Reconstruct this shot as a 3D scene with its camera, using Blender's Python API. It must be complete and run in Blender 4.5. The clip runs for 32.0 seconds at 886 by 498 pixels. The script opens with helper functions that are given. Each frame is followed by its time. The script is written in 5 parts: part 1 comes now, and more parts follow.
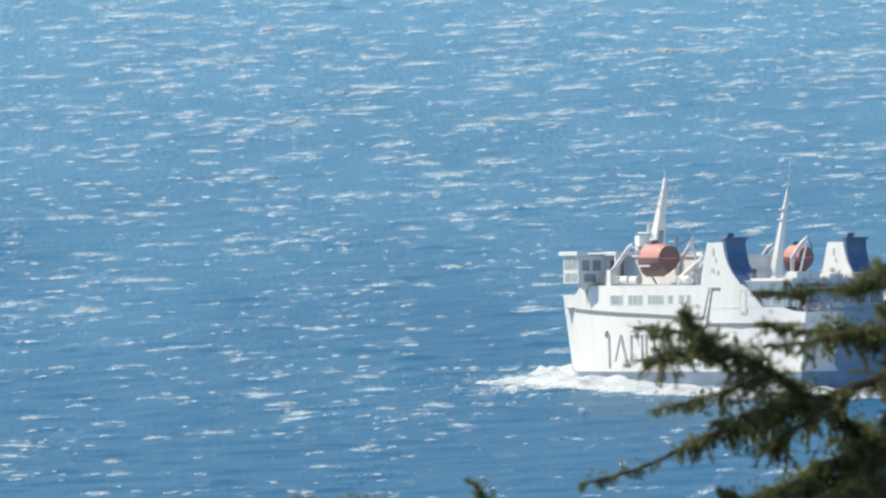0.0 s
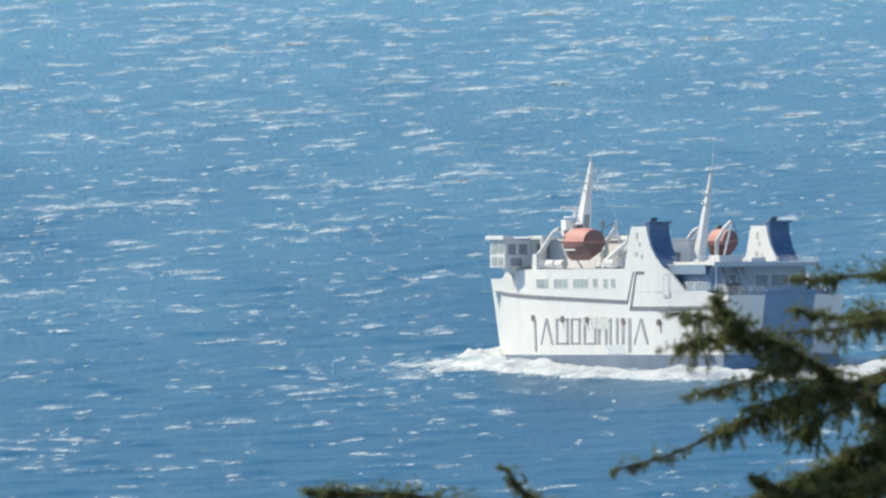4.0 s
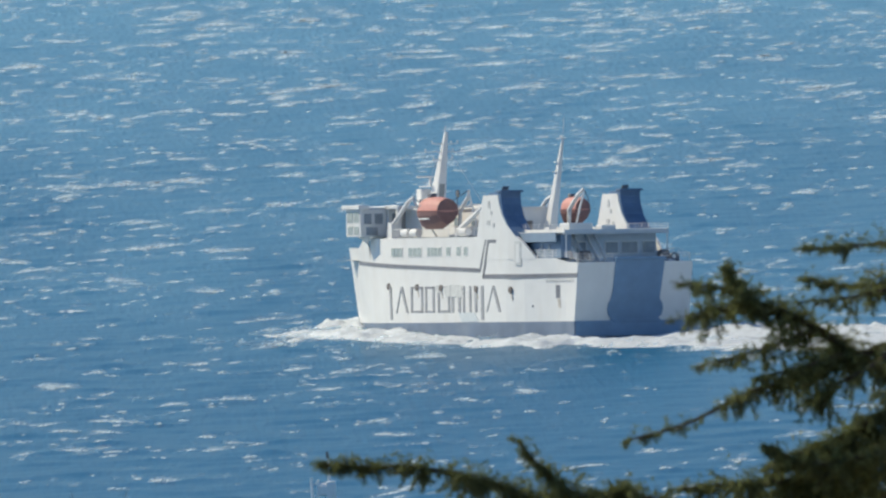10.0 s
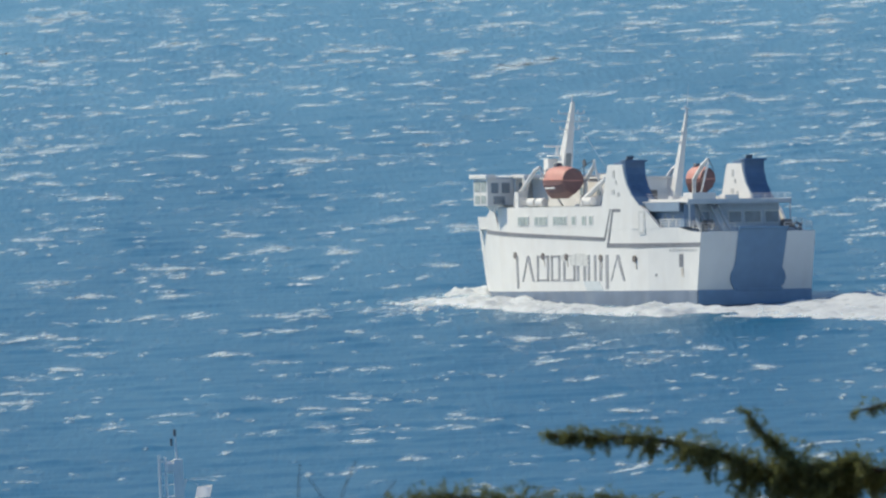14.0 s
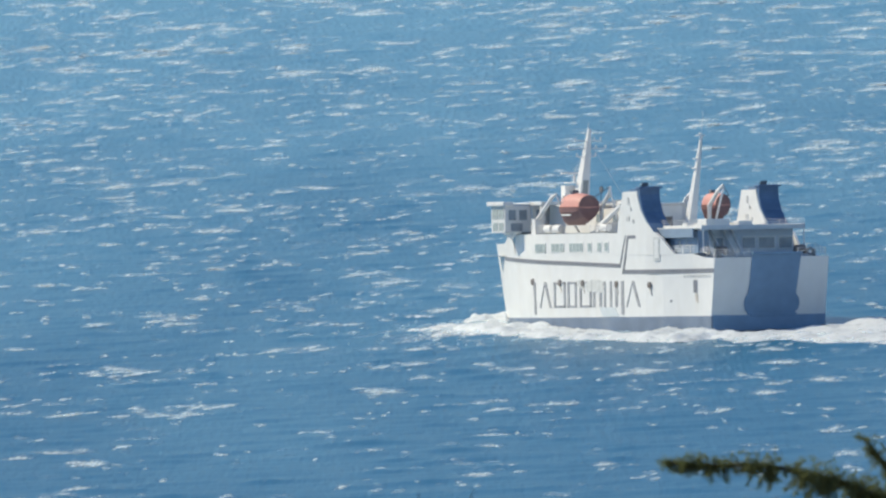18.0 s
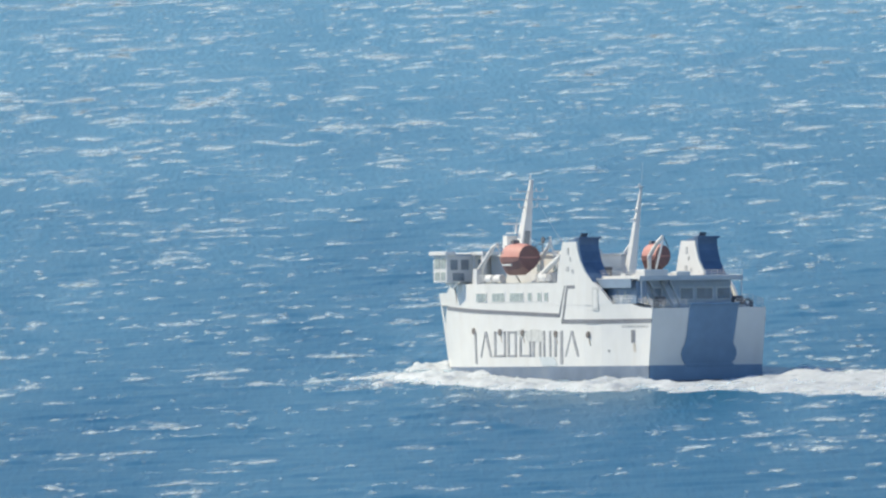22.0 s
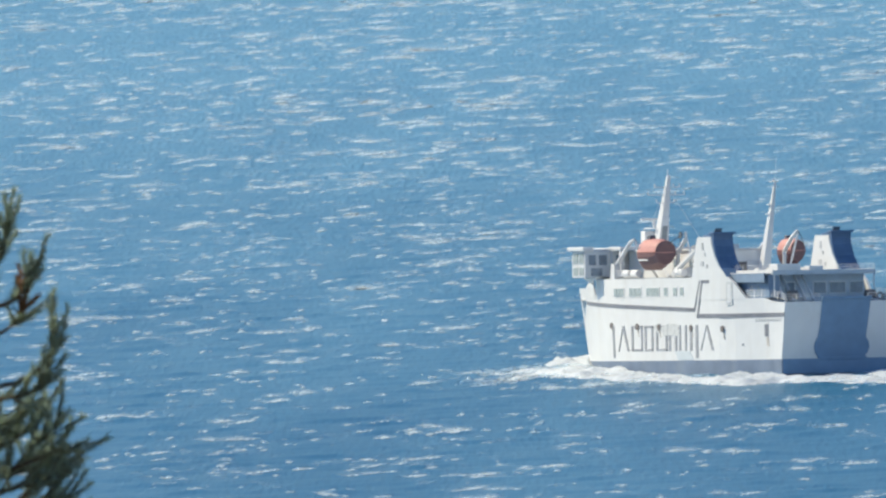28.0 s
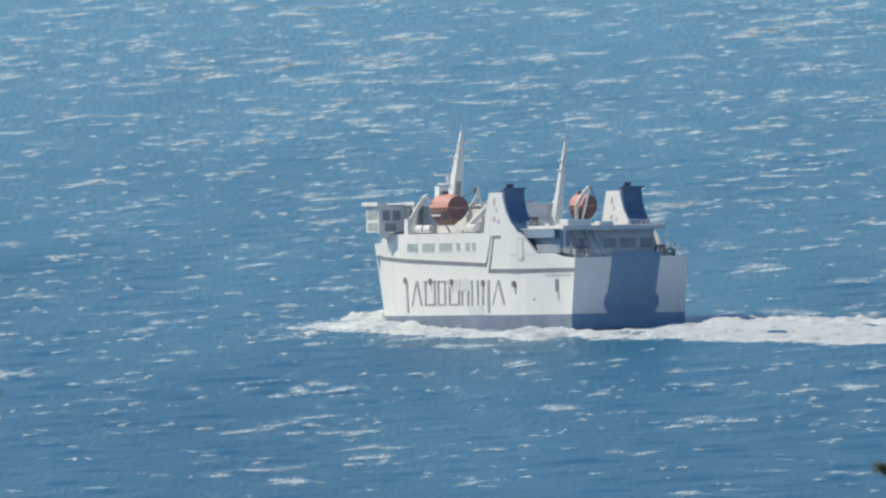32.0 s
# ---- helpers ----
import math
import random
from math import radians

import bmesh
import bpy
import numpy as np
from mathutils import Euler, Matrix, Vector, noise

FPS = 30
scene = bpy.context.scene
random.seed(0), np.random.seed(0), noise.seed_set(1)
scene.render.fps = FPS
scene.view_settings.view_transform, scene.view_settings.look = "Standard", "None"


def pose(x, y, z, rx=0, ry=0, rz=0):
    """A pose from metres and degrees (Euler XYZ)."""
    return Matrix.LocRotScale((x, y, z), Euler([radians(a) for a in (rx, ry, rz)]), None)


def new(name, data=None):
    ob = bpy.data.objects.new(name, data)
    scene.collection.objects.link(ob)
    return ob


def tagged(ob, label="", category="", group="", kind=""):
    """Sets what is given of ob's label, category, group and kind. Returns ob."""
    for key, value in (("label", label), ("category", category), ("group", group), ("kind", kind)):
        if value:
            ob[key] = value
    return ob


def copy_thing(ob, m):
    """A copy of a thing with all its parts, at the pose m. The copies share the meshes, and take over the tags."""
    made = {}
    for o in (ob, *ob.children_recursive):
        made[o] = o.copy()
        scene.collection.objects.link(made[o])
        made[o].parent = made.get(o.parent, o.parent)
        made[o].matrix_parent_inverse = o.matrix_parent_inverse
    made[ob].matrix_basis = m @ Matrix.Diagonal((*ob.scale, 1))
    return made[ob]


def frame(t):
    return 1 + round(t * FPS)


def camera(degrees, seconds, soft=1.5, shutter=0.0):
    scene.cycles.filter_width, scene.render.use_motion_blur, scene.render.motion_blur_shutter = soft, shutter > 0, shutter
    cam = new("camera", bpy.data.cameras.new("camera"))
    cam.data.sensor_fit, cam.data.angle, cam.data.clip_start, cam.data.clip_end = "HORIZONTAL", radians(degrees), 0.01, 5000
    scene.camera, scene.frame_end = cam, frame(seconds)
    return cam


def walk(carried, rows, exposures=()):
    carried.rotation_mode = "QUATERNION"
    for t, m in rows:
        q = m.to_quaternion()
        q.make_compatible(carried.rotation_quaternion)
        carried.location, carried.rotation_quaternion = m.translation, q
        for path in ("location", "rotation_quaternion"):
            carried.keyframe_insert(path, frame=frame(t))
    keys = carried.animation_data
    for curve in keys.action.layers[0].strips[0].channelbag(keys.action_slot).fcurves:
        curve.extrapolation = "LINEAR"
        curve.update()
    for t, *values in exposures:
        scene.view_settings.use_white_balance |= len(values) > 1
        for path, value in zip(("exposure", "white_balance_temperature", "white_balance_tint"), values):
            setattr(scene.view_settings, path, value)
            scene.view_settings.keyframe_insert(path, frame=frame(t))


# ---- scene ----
# camera on a hillside lookout, a long lens over the bay
EYE = (0.0, 0.0, 126.71)
SECONDS = 32.0
cam = camera(2.3766, SECONDS, soft=2.4)
# focused on the far ferry, so that the near branches go soft
cam.data.dof.use_dof = True
cam.data.dof.focus_distance = 2700.0
cam.data.dof.aperture_fstop = 100.0

# seconds, bearing, tilt and lean in degrees
AIM = [
    (0, 1.1326, -2.3985, 2.11),
    (0.5, 1.2589, -2.3817, 2.13),
    (1, 1.2888, -2.3603, 2.15),
    (1.5, 1.2781, -2.3485, 2.17),
    (2, 1.1507, -2.3870, 2.18),
    (2.5, 1.0786, -2.4263, 2.18),
    (4.5, 1.0425, -2.4323, 2.16),
    (5, 1.0339, -2.4235, 2.22),
    (5.5, 1.0318, -2.4353, 2.28),
    (6, 1.0443, -2.4467, 2.35),
    (6.5, 1.0589, -2.4485, 2.41),
    (7, 1.0451, -2.4539, 2.48),
    (7.5, 1.0135, -2.4730, 2.55),
    (8, 0.9893, -2.4910, 2.63),
    (8.5, 1.0009, -2.4989, 2.70),
    (9, 1.0233, -2.4979, 2.75),
    (9.5, 1.0282, -2.4982, 2.74),
    (10, 1.0156, -2.5055, 2.66),
    (10.5, 0.9990, -2.5115, 2.55),
    (11, 0.9668, -2.5225, 2.43),
    (11.5, 0.9376, -2.5301, 2.35),
    (12, 0.9489, -2.5283, 2.34),
    (12.5, 0.9676, -2.5201, 2.36),
    (13, 0.5821, -2.5183, 2.41),
    (13.5, 0.4338, -2.5440, 2.47),
    (14, 0.3989, -2.5566, 2.57),
    (14.5, 0.2546, -2.6428, 2.67),
    (15, 0.1545, -2.5755, 2.74),
    (15.5, 0.1460, -2.4805, 2.78),
    (17.5, 0.0591, -2.4748, 2.83),
    (18, 0.0861, -2.4655, 2.80),
    (18.5, 0.0875, -2.4469, 2.75),
    (19, 0.0864, -2.4218, 2.69),
    (19.5, 0.1031, -2.3422, 2.62),
    (20, 0.0813, -2.3054, 2.56),
    (20.5, 0.0473, -2.3018, 2.52),
    (21, -0.0117, -2.3214, 2.51),
    (21.5, -0.0408, -2.3332, 2.53),
    (22, -0.0156, -2.3236, 2.59),
    (22.5, 0.0114, -2.2953, 2.66),
    (23, 0.0295, -2.2706, 2.73),
    (23.5, -0.1329, -2.2342, 2.79),
    (24, -0.2190, -2.2141, 2.83),
    (24.5, -0.2752, -2.2376, 2.87),
    (26.5, -0.4359, -2.3770, 2.90),
    (27, -0.6126, -2.3668, 2.89),
    (27.5, -0.7486, -2.3460, 2.89),
    (28, -0.7780, -2.2944, 2.87),
    (28.5, -0.5937, -2.2836, 2.84),
    (29, -0.6315, -2.2861, 2.79),
    (29.5, -0.5715, -2.3296, 2.75),
    (30, -0.4739, -2.3018, 2.74),
    (30.5, -0.4534, -2.3601, 2.74),
    (31, -0.4518, -2.3792, 2.76),
    (31.5, -0.4643, -2.4049, 2.77),
    (32, -0.4879, -2.4266, 2.78),
]


def aimed(bearing, tilt, lean):
    return pose(*EYE, 90 + tilt, 0, -bearing) @ pose(0, 0, 0, 0, 0, -lean)


walk(cam, [(t, aimed(a, b, c)) for t, a, b, c in AIM], [(0, 0.29), (2, 0.30), (5, 0.13), (7, 0.02), (9, -0.03), (12, -0.1), (15, -0.01), (19, 0.1), (24, 0.12), (27, 0.13), (28, 0.18), (30, 0.12), (31, 0.1), (32, -0.08)])

# ---- daylight ----
SUN_TO = Vector((-0.66, 0.29, 0.66)).normalized()
world = bpy.data.worlds.new("sky")
scene.world = world
world.use_nodes = True
wn = world.node_tree.nodes
sky = wn.new("ShaderNodeTexSky")
sky.sky_type = "NISHITA"
sky.sun_disc = False
sky.sun_elevation = math.asin(SUN_TO.z)
sky.sun_rotation = math.atan2(SUN_TO.x, SUN_TO.y)
sky.altitude = 100
sky.air_density = 1.0
sky.dust_density = 0.0
sky.ozone_density = 4.5
world.node_tree.links.new(sky.outputs[0], wn["Background"].inputs[0])
wn["Background"].inputs[1].default_value = 0.122

sun_data = bpy.data.lights.new("sun", "SUN")
sun_data.energy = 4.35
sun_data.angle = radians(0.53)
sun_data.color = (1.0, 0.89, 0.67)
sun = new("sun", sun_data)
sun.matrix_world = Matrix.Translation((0, 0, 400)) @ (-SUN_TO).to_track_quat("-Z", "Y").to_matrix().to_4x4()


# ---- materials ----
def material(name, colour, rough=0.5, metal=0.0, vary=0.0, scale=1.0, bump=0.0, bump_scale=8.0, stain=None, stain_amount=0.0, per_object=0.0):
    m = bpy.data.materials.new(name)
    m.use_nodes = True
    nt = m.node_tree
    n, link = nt.nodes, nt.links.new
    bsdf = n["Principled BSDF"]
    bsdf.inputs["Roughness"].default_value = rough
    bsdf.inputs["Metallic"].default_value = metal
    where = n.new("ShaderNodeTexCoord")
    noise_a = n.new("ShaderNodeTexNoise")
    noise_a.inputs["Scale"].default_value = scale
    noise_a.inputs["Detail"].default_value = 6
    link(where.outputs["Object"], noise_a.inputs["Vector"])
    ramp = n.new("ShaderNodeMapRange")
    ramp.inputs["From Min"].default_value, ramp.inputs["From Max"].default_value = 0.3, 0.7
    ramp.inputs["To Min"].default_value, ramp.inputs["To Max"].default_value = 1 - vary, 1 + vary
    link(noise_a.outputs["Fac"], ramp.inputs["Value"])
    mul = n.new("ShaderNodeVectorMath")
    mul.operation = "SCALE"
    mul.inputs[0].default_value = colour
    link(ramp.outputs["Result"], mul.inputs["Scale"])
    last = mul.outputs["Vector"]
    if stain:
        noise_b = n.new("ShaderNodeTexNoise")
        noise_b.inputs["Scale"].default_value = scale * 0.6
        noise_b.inputs["Detail"].default_value = 8
        squash = n.new("ShaderNodeMapping")
        squash.inputs["Scale"].default_value = (1.6, 1.6, 0.25)
        link(where.outputs["Object"], squash.inputs["Vector"])
        link(squash.outputs["Vector"], noise_b.inputs["Vector"])
        edge = n.new("ShaderNodeMapRange")
        edge.inputs["From Min"].default_value, edge.inputs["From Max"].default_value = 0.52, 0.75
        edge.inputs["To Max"].default_value = stain_amount
        link(noise_b.outputs["Fac"], edge.inputs["Value"])
        mix = n.new("ShaderNodeMix")
        mix.data_type = "RGBA"
        mix.inputs["B"].default_value = (*stain, 1)
        link(edge.outputs["Result"], mix.inputs["Factor"])
        link(last, mix.inputs["A"])
        last = mix.outputs["Result"]
    if per_object:
        info = n.new("ShaderNodeNewGeometry")
        spread = n.new("ShaderNodeMapRange")
        spread.inputs["To Min"].default_value, spread.inputs["To Max"].default_value = 1 - per_object, 1 + per_object
        link(info.outputs["Random Per Island"], spread.inputs["Value"])
        mul2 = n.new("ShaderNodeVectorMath")
        mul2.operation = "SCALE"
        link(last, mul2.inputs[0])
        link(spread.outputs["Result"], mul2.inputs["Scale"])
        last = mul2.outputs["Vector"]
    link(last, bsdf.inputs["Base Color"])
    if bump:
        noise_c = n.new("ShaderNodeTexNoise")
        noise_c.inputs["Scale"].default_value = bump_scale
        noise_c.inputs["Detail"].default_value = 5
        link(where.outputs["Object"], noise_c.inputs["Vector"])
        b = n.new("ShaderNodeBump")
        b.inputs["Strength"].default_value = bump
        b.inputs["Distance"].default_value = 0.05
        link(noise_c.outputs["Fac"], b.inputs["Height"])
        link(b.outputs["Normal"], bsdf.inputs["Normal"])
    return m


WHITE = material("white_ship_paint", (0.75, 0.755, 0.75), 0.45, vary=0.03, scale=0.5, bump=0.25, bump_scale=0.7, stain=(0.52, 0.44, 0.36), stain_amount=0.16)
WHITE_TRIM = material("white_trim_paint", (0.78, 0.78, 0.77), 0.5, vary=0.06, scale=1.5, stain=(0.45, 0.38, 0.31), stain_amount=0.2)
# two blue-greys that put shade on the upper works into the colour
SHADE_BLUE = material("blue_grey_shade", (0.22, 0.30, 0.41), 0.5, vary=0.08, scale=0.8)
SHADE_PALE = material("pale_blue_grey_shade", (0.50, 0.56, 0.62), 0.5, vary=0.06, scale=0.8)
NAVY = material("navy_paint", (0.165, 0.280, 0.425), 0.5, vary=0.08, scale=0.6, bump=0.2, bump_scale=1.0)
NAVY_DEEP = material("deep_navy_paint", (0.10, 0.175, 0.30), 0.5, vary=0.15, scale=0.8, bump=0.2, bump_scale=1.0)
BOOT = material("blue_antifouling", (0.175, 0.225, 0.31), 0.55, vary=0.15, scale=0.35, stain=(0.30, 0.33, 0.36), stain_amount=0.35)
STRIPE = material("slate_stripe_paint", (0.20, 0.21, 0.24), 0.55, vary=0.15, scale=1.0)
MARK = material("slate_marking_paint", (0.33, 0.34, 0.37), 0.6, vary=0.25, scale=0.8, stain=(0.55, 0.55, 0.55), stain_amount=0.5)
FADED = material("faded_marking_paint", (0.50, 0.51, 0.52), 0.6, vary=0.15, scale=1.5)
PATCH = material("smeared_patch_paint", (0.62, 0.63, 0.62), 0.5, vary=0.12, scale=1.6, stain=(0.34, 0.36, 0.38), stain_amount=0.7)
HULL_SHADOW = material("hull_shadow_grey", (0.60, 0.65, 0.68), 0.6, vary=0.05, scale=1.0)
ORANGE = material("orange_fibreglass", (0.60, 0.29, 0.25), 0.6, vary=0.08, scale=1.2)
# darker copy of the orange, with the lifeboats' shade in the colour
ORANGE_SHADE = material("shaded_orange_fibreglass", (0.24, 0.13, 0.125), 0.6, vary=0.12, scale=1.2)
GLASS = material("dark_window_glass", (0.23, 0.29, 0.35), 0.12, vary=0.2, scale=1.0)
WINDOW_GREY = material("salted_window_glass", (0.36, 0.42, 0.43), 0.2, vary=0.2, scale=2.0)
DECK = material("grey_deck_paint", (0.30, 0.33, 0.34), 0.7, vary=0.15, scale=0.8)
SOOT = material("sooty_steel", (0.13, 0.15, 0.18), 0.6, vary=0.2, scale=1.0)
RUST = material("rusty_iron", (0.19, 0.17, 0.165), 0.8, vary=0.3, scale=4.0)
# pale tan, for the slanting marks below mooring ports and pilot door
TAN_STREAK = material("tan_streak_paint", (0.60, 0.56, 0.51), 0.7, vary=0.2, scale=2.0)
BARK = material("grey_brown_bark", (0.085, 0.062, 0.042), 0.9, vary=0.35, scale=25, bump=0.6, bump_scale=60)
CEDAR = material("cedar_needles", (0.185, 0.212, 0.085), 0.55, vary=0.2, scale=14, per_object=0.4)
PINE = material("pine_needles", (0.28, 0.35, 0.25), 0.5, vary=0.25, scale=12, per_object=0.4)
PINE_DRY = material("dry_pine_needles", (0.26, 0.13, 0.05), 0.7, vary=0.2, scale=12, per_object=0.3)
EARTH = material("dry_hillside_earth", (0.16, 0.13, 0.085), 0.95, vary=0.3, scale=0.4, bump=0.6, bump_scale=1.5, stain=(0.06, 0.08, 0.03), stain_amount=0.8)
BIRD = material("black_brown_feathers", (0.02, 0.018, 0.017), 0.7, vary=0.2, scale=30)
GREY_STEEL = material("pale_grey_mast_paint", (0.86, 0.87, 0.87), 0.5, vary=0.05, scale=1.5)
FLAG = material("white_flag_cloth", (0.95, 0.94, 0.95), 0.85, vary=0.05, scale=3.0)
WOOD_HULL = material("blue_white_boat_paint", (0.45, 0.52, 0.58), 0.5, vary=0.08, scale=0.8)


def foam_nodes(nt, attribute, gain):
    """A ragged foam factor: a broad amount given by the mesh, broken up by fine noise."""
    n, link = nt.nodes, nt.links.new
    where = n.new("ShaderNodeTexCoord")
    stretch = n.new("ShaderNodeMapping")
    stretch.inputs["Scale"].default_value = (0.75, 0.14, 0.5)
    link(where.outputs["Object"], stretch.inputs["Vector"])
    fine = n.new("ShaderNodeTexNoise")
    fine.inputs["Scale"].default_value = 1.6
    fine.inputs["Detail"].default_value = 5
    fine.inputs["Roughness"].default_value = 0.65
    link(stretch.outputs["Vector"], fine.inputs["Vector"])
    amount = n.new("ShaderNodeAttribute")
    amount.attribute_name = attribute
    add = n.new("ShaderNodeMath")
    add.operation = "MULTIPLY_ADD"
    add.inputs[1].default_value = 1.0
    link(amount.outputs["Fac"], add.inputs[0])
    link(fine.outputs["Fac"], add.inputs[2])
    sharp = n.new("ShaderNodeMapRange")
    sharp.interpolation_type = "SMOOTHSTEP"
    sharp.inputs["From Min"].default_value, sharp.inputs["From Max"].default_value = 0.80, 0.80 + gain
    link(add.outputs[0], sharp.inputs["Value"])
    return sharp.outputs["Result"], where


def water_material():
    m = bpy.data.materials.new("sea_water")
    m.use_nodes = True
    nt = m.node_tree
    n, link = nt.nodes, nt.links.new
    bsdf = n["Principled BSDF"]
    foam, where = foam_nodes(nt, "foam", 0.28)
    broad = n.new("ShaderNodeTexNoise")
    broad.inputs["Scale"].default_value = 0.011
    broad.inputs["Detail"].default_value = 6
    swathe = n.new("ShaderNodeMapping")
    swathe.inputs["Scale"].default_value = (2.6, 0.25, 1.0)
    link(where.outputs["Object"], swathe.inputs["Vector"])
    link(swathe.outputs["Vector"], broad.inputs["Vector"])
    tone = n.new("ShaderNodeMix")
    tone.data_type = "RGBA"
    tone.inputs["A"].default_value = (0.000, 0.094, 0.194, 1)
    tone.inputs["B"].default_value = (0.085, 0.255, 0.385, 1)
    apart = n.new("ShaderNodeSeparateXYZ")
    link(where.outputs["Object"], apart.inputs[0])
    # haze put into the water colour: the sea pales with distance
    distance_haze = n.new("ShaderNodeMapRange")
    distance_haze.inputs["From Min"].default_value, distance_haze.inputs["From Max"].default_value = 1900.0, 4600.0
    distance_haze.inputs["To Min"].default_value, distance_haze.inputs["To Max"].default_value = -0.76, 0.78
    link(apart.outputs["Y"], distance_haze.inputs["Value"])
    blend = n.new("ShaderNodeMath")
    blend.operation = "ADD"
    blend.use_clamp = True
    link(distance_haze.outputs["Result"], blend.inputs[0])
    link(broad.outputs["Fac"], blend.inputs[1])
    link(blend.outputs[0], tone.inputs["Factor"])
    mix = n.new("ShaderNodeMix")
    mix.data_type = "RGBA"
    mix.inputs["B"].default_value = (0.66, 0.74, 0.80, 1)
    link(foam, mix.inputs["Factor"])
    link(tone.outputs["Result"], mix.inputs["A"])
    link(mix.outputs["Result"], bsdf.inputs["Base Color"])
    rough = n.new("ShaderNodeMapRange")
    rough.inputs["To Min"].default_value, rough.inputs["To Max"].default_value = 0.34, 0.9
    link(foam, rough.inputs["Value"])
    link(rough.outputs["Result"], bsdf.inputs["Roughness"])
    bsdf.inputs["IOR"].default_value = 1.33
    bsdf.inputs["Specular IOR Level"].default_value = 0.32
    ripple = n.new("ShaderNodeTexNoise")
    ripple.inputs["Scale"].default_value = 0.8
    ripple.inputs["Detail"].default_value = 5
    lie = n.new("ShaderNodeMapping")
    lie.inputs["Scale"].default_value = (1.2, 0.10, 1.0)
    link(where.outputs["Object"], lie.inputs["Vector"])
    link(lie.outputs["Vector"], ripple.inputs["Vector"])
    bump = n.new("ShaderNodeBump")
    bump.inputs["Strength"].default_value = 0.9
    bump.inputs["Distance"].default_value = 0.26
    link(ripple.outputs["Fac"], bump.inputs["Height"])
    link(bump.outputs["Normal"], bsdf.inputs["Normal"])
    return m


def foam_material():
    m = material("white_sea_foam", (0.88, 0.93, 0.96), 0.9, vary=0.07, scale=1.1, bump=0.5, bump_scale=1.6, stain=(0.52, 0.66, 0.66), stain_amount=0.5)
    thin_out(m, 0.55, (0.5, 1.0, 2.5), 0.34, 0.46, 0.62)
    let_light_through(m, 0.35, with_alpha=True)
    return m


def thin_out(m, scale, stretch, low, high, least):
    """Foam with holes in it, thinning out towards its edges, through which the water shows."""
    n, link = m.node_tree.nodes, m.node_tree.links.new
    where = n.new("ShaderNodeTexCoord")
    squash = n.new("ShaderNodeMapping")
    squash.inputs["Scale"].default_value = stretch
    link(where.outputs["Object"], squash.inputs["Vector"])
    holes = n.new("ShaderNodeTexNoise")
    holes.inputs["Scale"].default_value = scale
    holes.inputs["Detail"].default_value = 4
    link(squash.outputs["Vector"], holes.inputs["Vector"])
    thin = n.new("ShaderNodeMapRange")
    thin.inputs["From Min"].default_value, thin.inputs["From Max"].default_value = low, high
    thin.inputs["To Min"].default_value, thin.inputs["To Max"].default_value = least, 1.0
    link(holes.outputs["Fac"], thin.inputs["Value"])
    body = n.new("ShaderNodeAttribute")
    body.attribute_name = "body"
    both = n.new("ShaderNodeMath")
    both.operation = "MULTIPLY"
    both.use_clamp = True
    link(thin.outputs["Result"], both.inputs[0])
    link(body.outputs["Fac"], both.inputs[1])
    link(both.outputs[0], n["Principled BSDF"].inputs["Alpha"])


def wisp_material():
    m = material("thin_sea_foam", (0.84, 0.95, 0.99), 0.9, vary=0.12, scale=1.3)
    thin_out(m, 1.3, (1.0, 0.5, 3.0), 0.30, 0.50, 0.5)
    let_light_through(m, 0.5, with_alpha=True)
    return m


def let_light_through(m, share, with_alpha=False):
    """Thin leaves and foam glow when the sun stands behind them."""
    n, link = m.node_tree.nodes, m.node_tree.links.new
    bsdf = n["Principled BSDF"]
    glow = n.new("ShaderNodeBsdfTranslucent")
    link(bsdf.inputs["Base Color"].links[0].from_socket, glow.inputs["Color"])
    mix = n.new("ShaderNodeMixShader")
    mix.inputs["Fac"].default_value = share
    link(bsdf.outputs[0], mix.inputs[1])
    link(glow.outputs[0], mix.inputs[2])
    last = mix
    if with_alpha:
        clear = n.new("ShaderNodeBsdfTransparent")
        last = n.new("ShaderNodeMixShader")
        link(bsdf.inputs["Alpha"].links[0].from_socket, last.inputs["Fac"])
        bsdf.inputs["Alpha"].links[0].from_node.use_clamp = True
        link(clear.outputs[0], last.inputs[1])
        link(mix.outputs[0], last.inputs[2])
        nt_links = m.node_tree.links
        nt_links.remove(bsdf.inputs["Alpha"].links[0])
    link(last.outputs[0], n["Material Output"].inputs["Surface"])


for leaf in (CEDAR, PINE, PINE_DRY, FLAG):
    let_light_through(leaf, 0.5)
WISP = wisp_material()
WATER = water_material()
FOAM = foam_material()


# ---- mesh helpers ----
def finish(name, bm, mat, smooth=False):
    bmesh.ops.recalc_face_normals(bm, faces=bm.faces)
    me = bpy.data.meshes.new(name)
    bm.to_mesh(me)
    bm.free()
    me.materials.append(mat)
    if smooth:
        me.polygons.foreach_set("use_smooth", [True] * len(me.polygons))
    return me


def part(name, bm, mat, parent=None, label="", smooth=False):
    ob = new(name, finish(name, bm, mat, smooth))
    ob.parent = parent
    if label:
        ob["label"] = label
    return ob


def box(x0, x1, y0, y1, z0, z1, bm=None, edge=0.0):
    bm = bm or bmesh.new()
    made = bmesh.ops.create_cube(bm, size=1.0)["verts"]
    for v in made:
        v.co = Vector(((x0 + x1) / 2 + v.co.x * (x1 - x0), (y0 + y1) / 2 + v.co.y * (y1 - y0), (z0 + z1) / 2 + v.co.z * (z1 - z0)))
    if edge:
        edges = list({e for v in made for e in v.link_edges})
        bmesh.ops.bevel(bm, geom=edges, offset=edge, segments=1, affect="EDGES")
    return bm


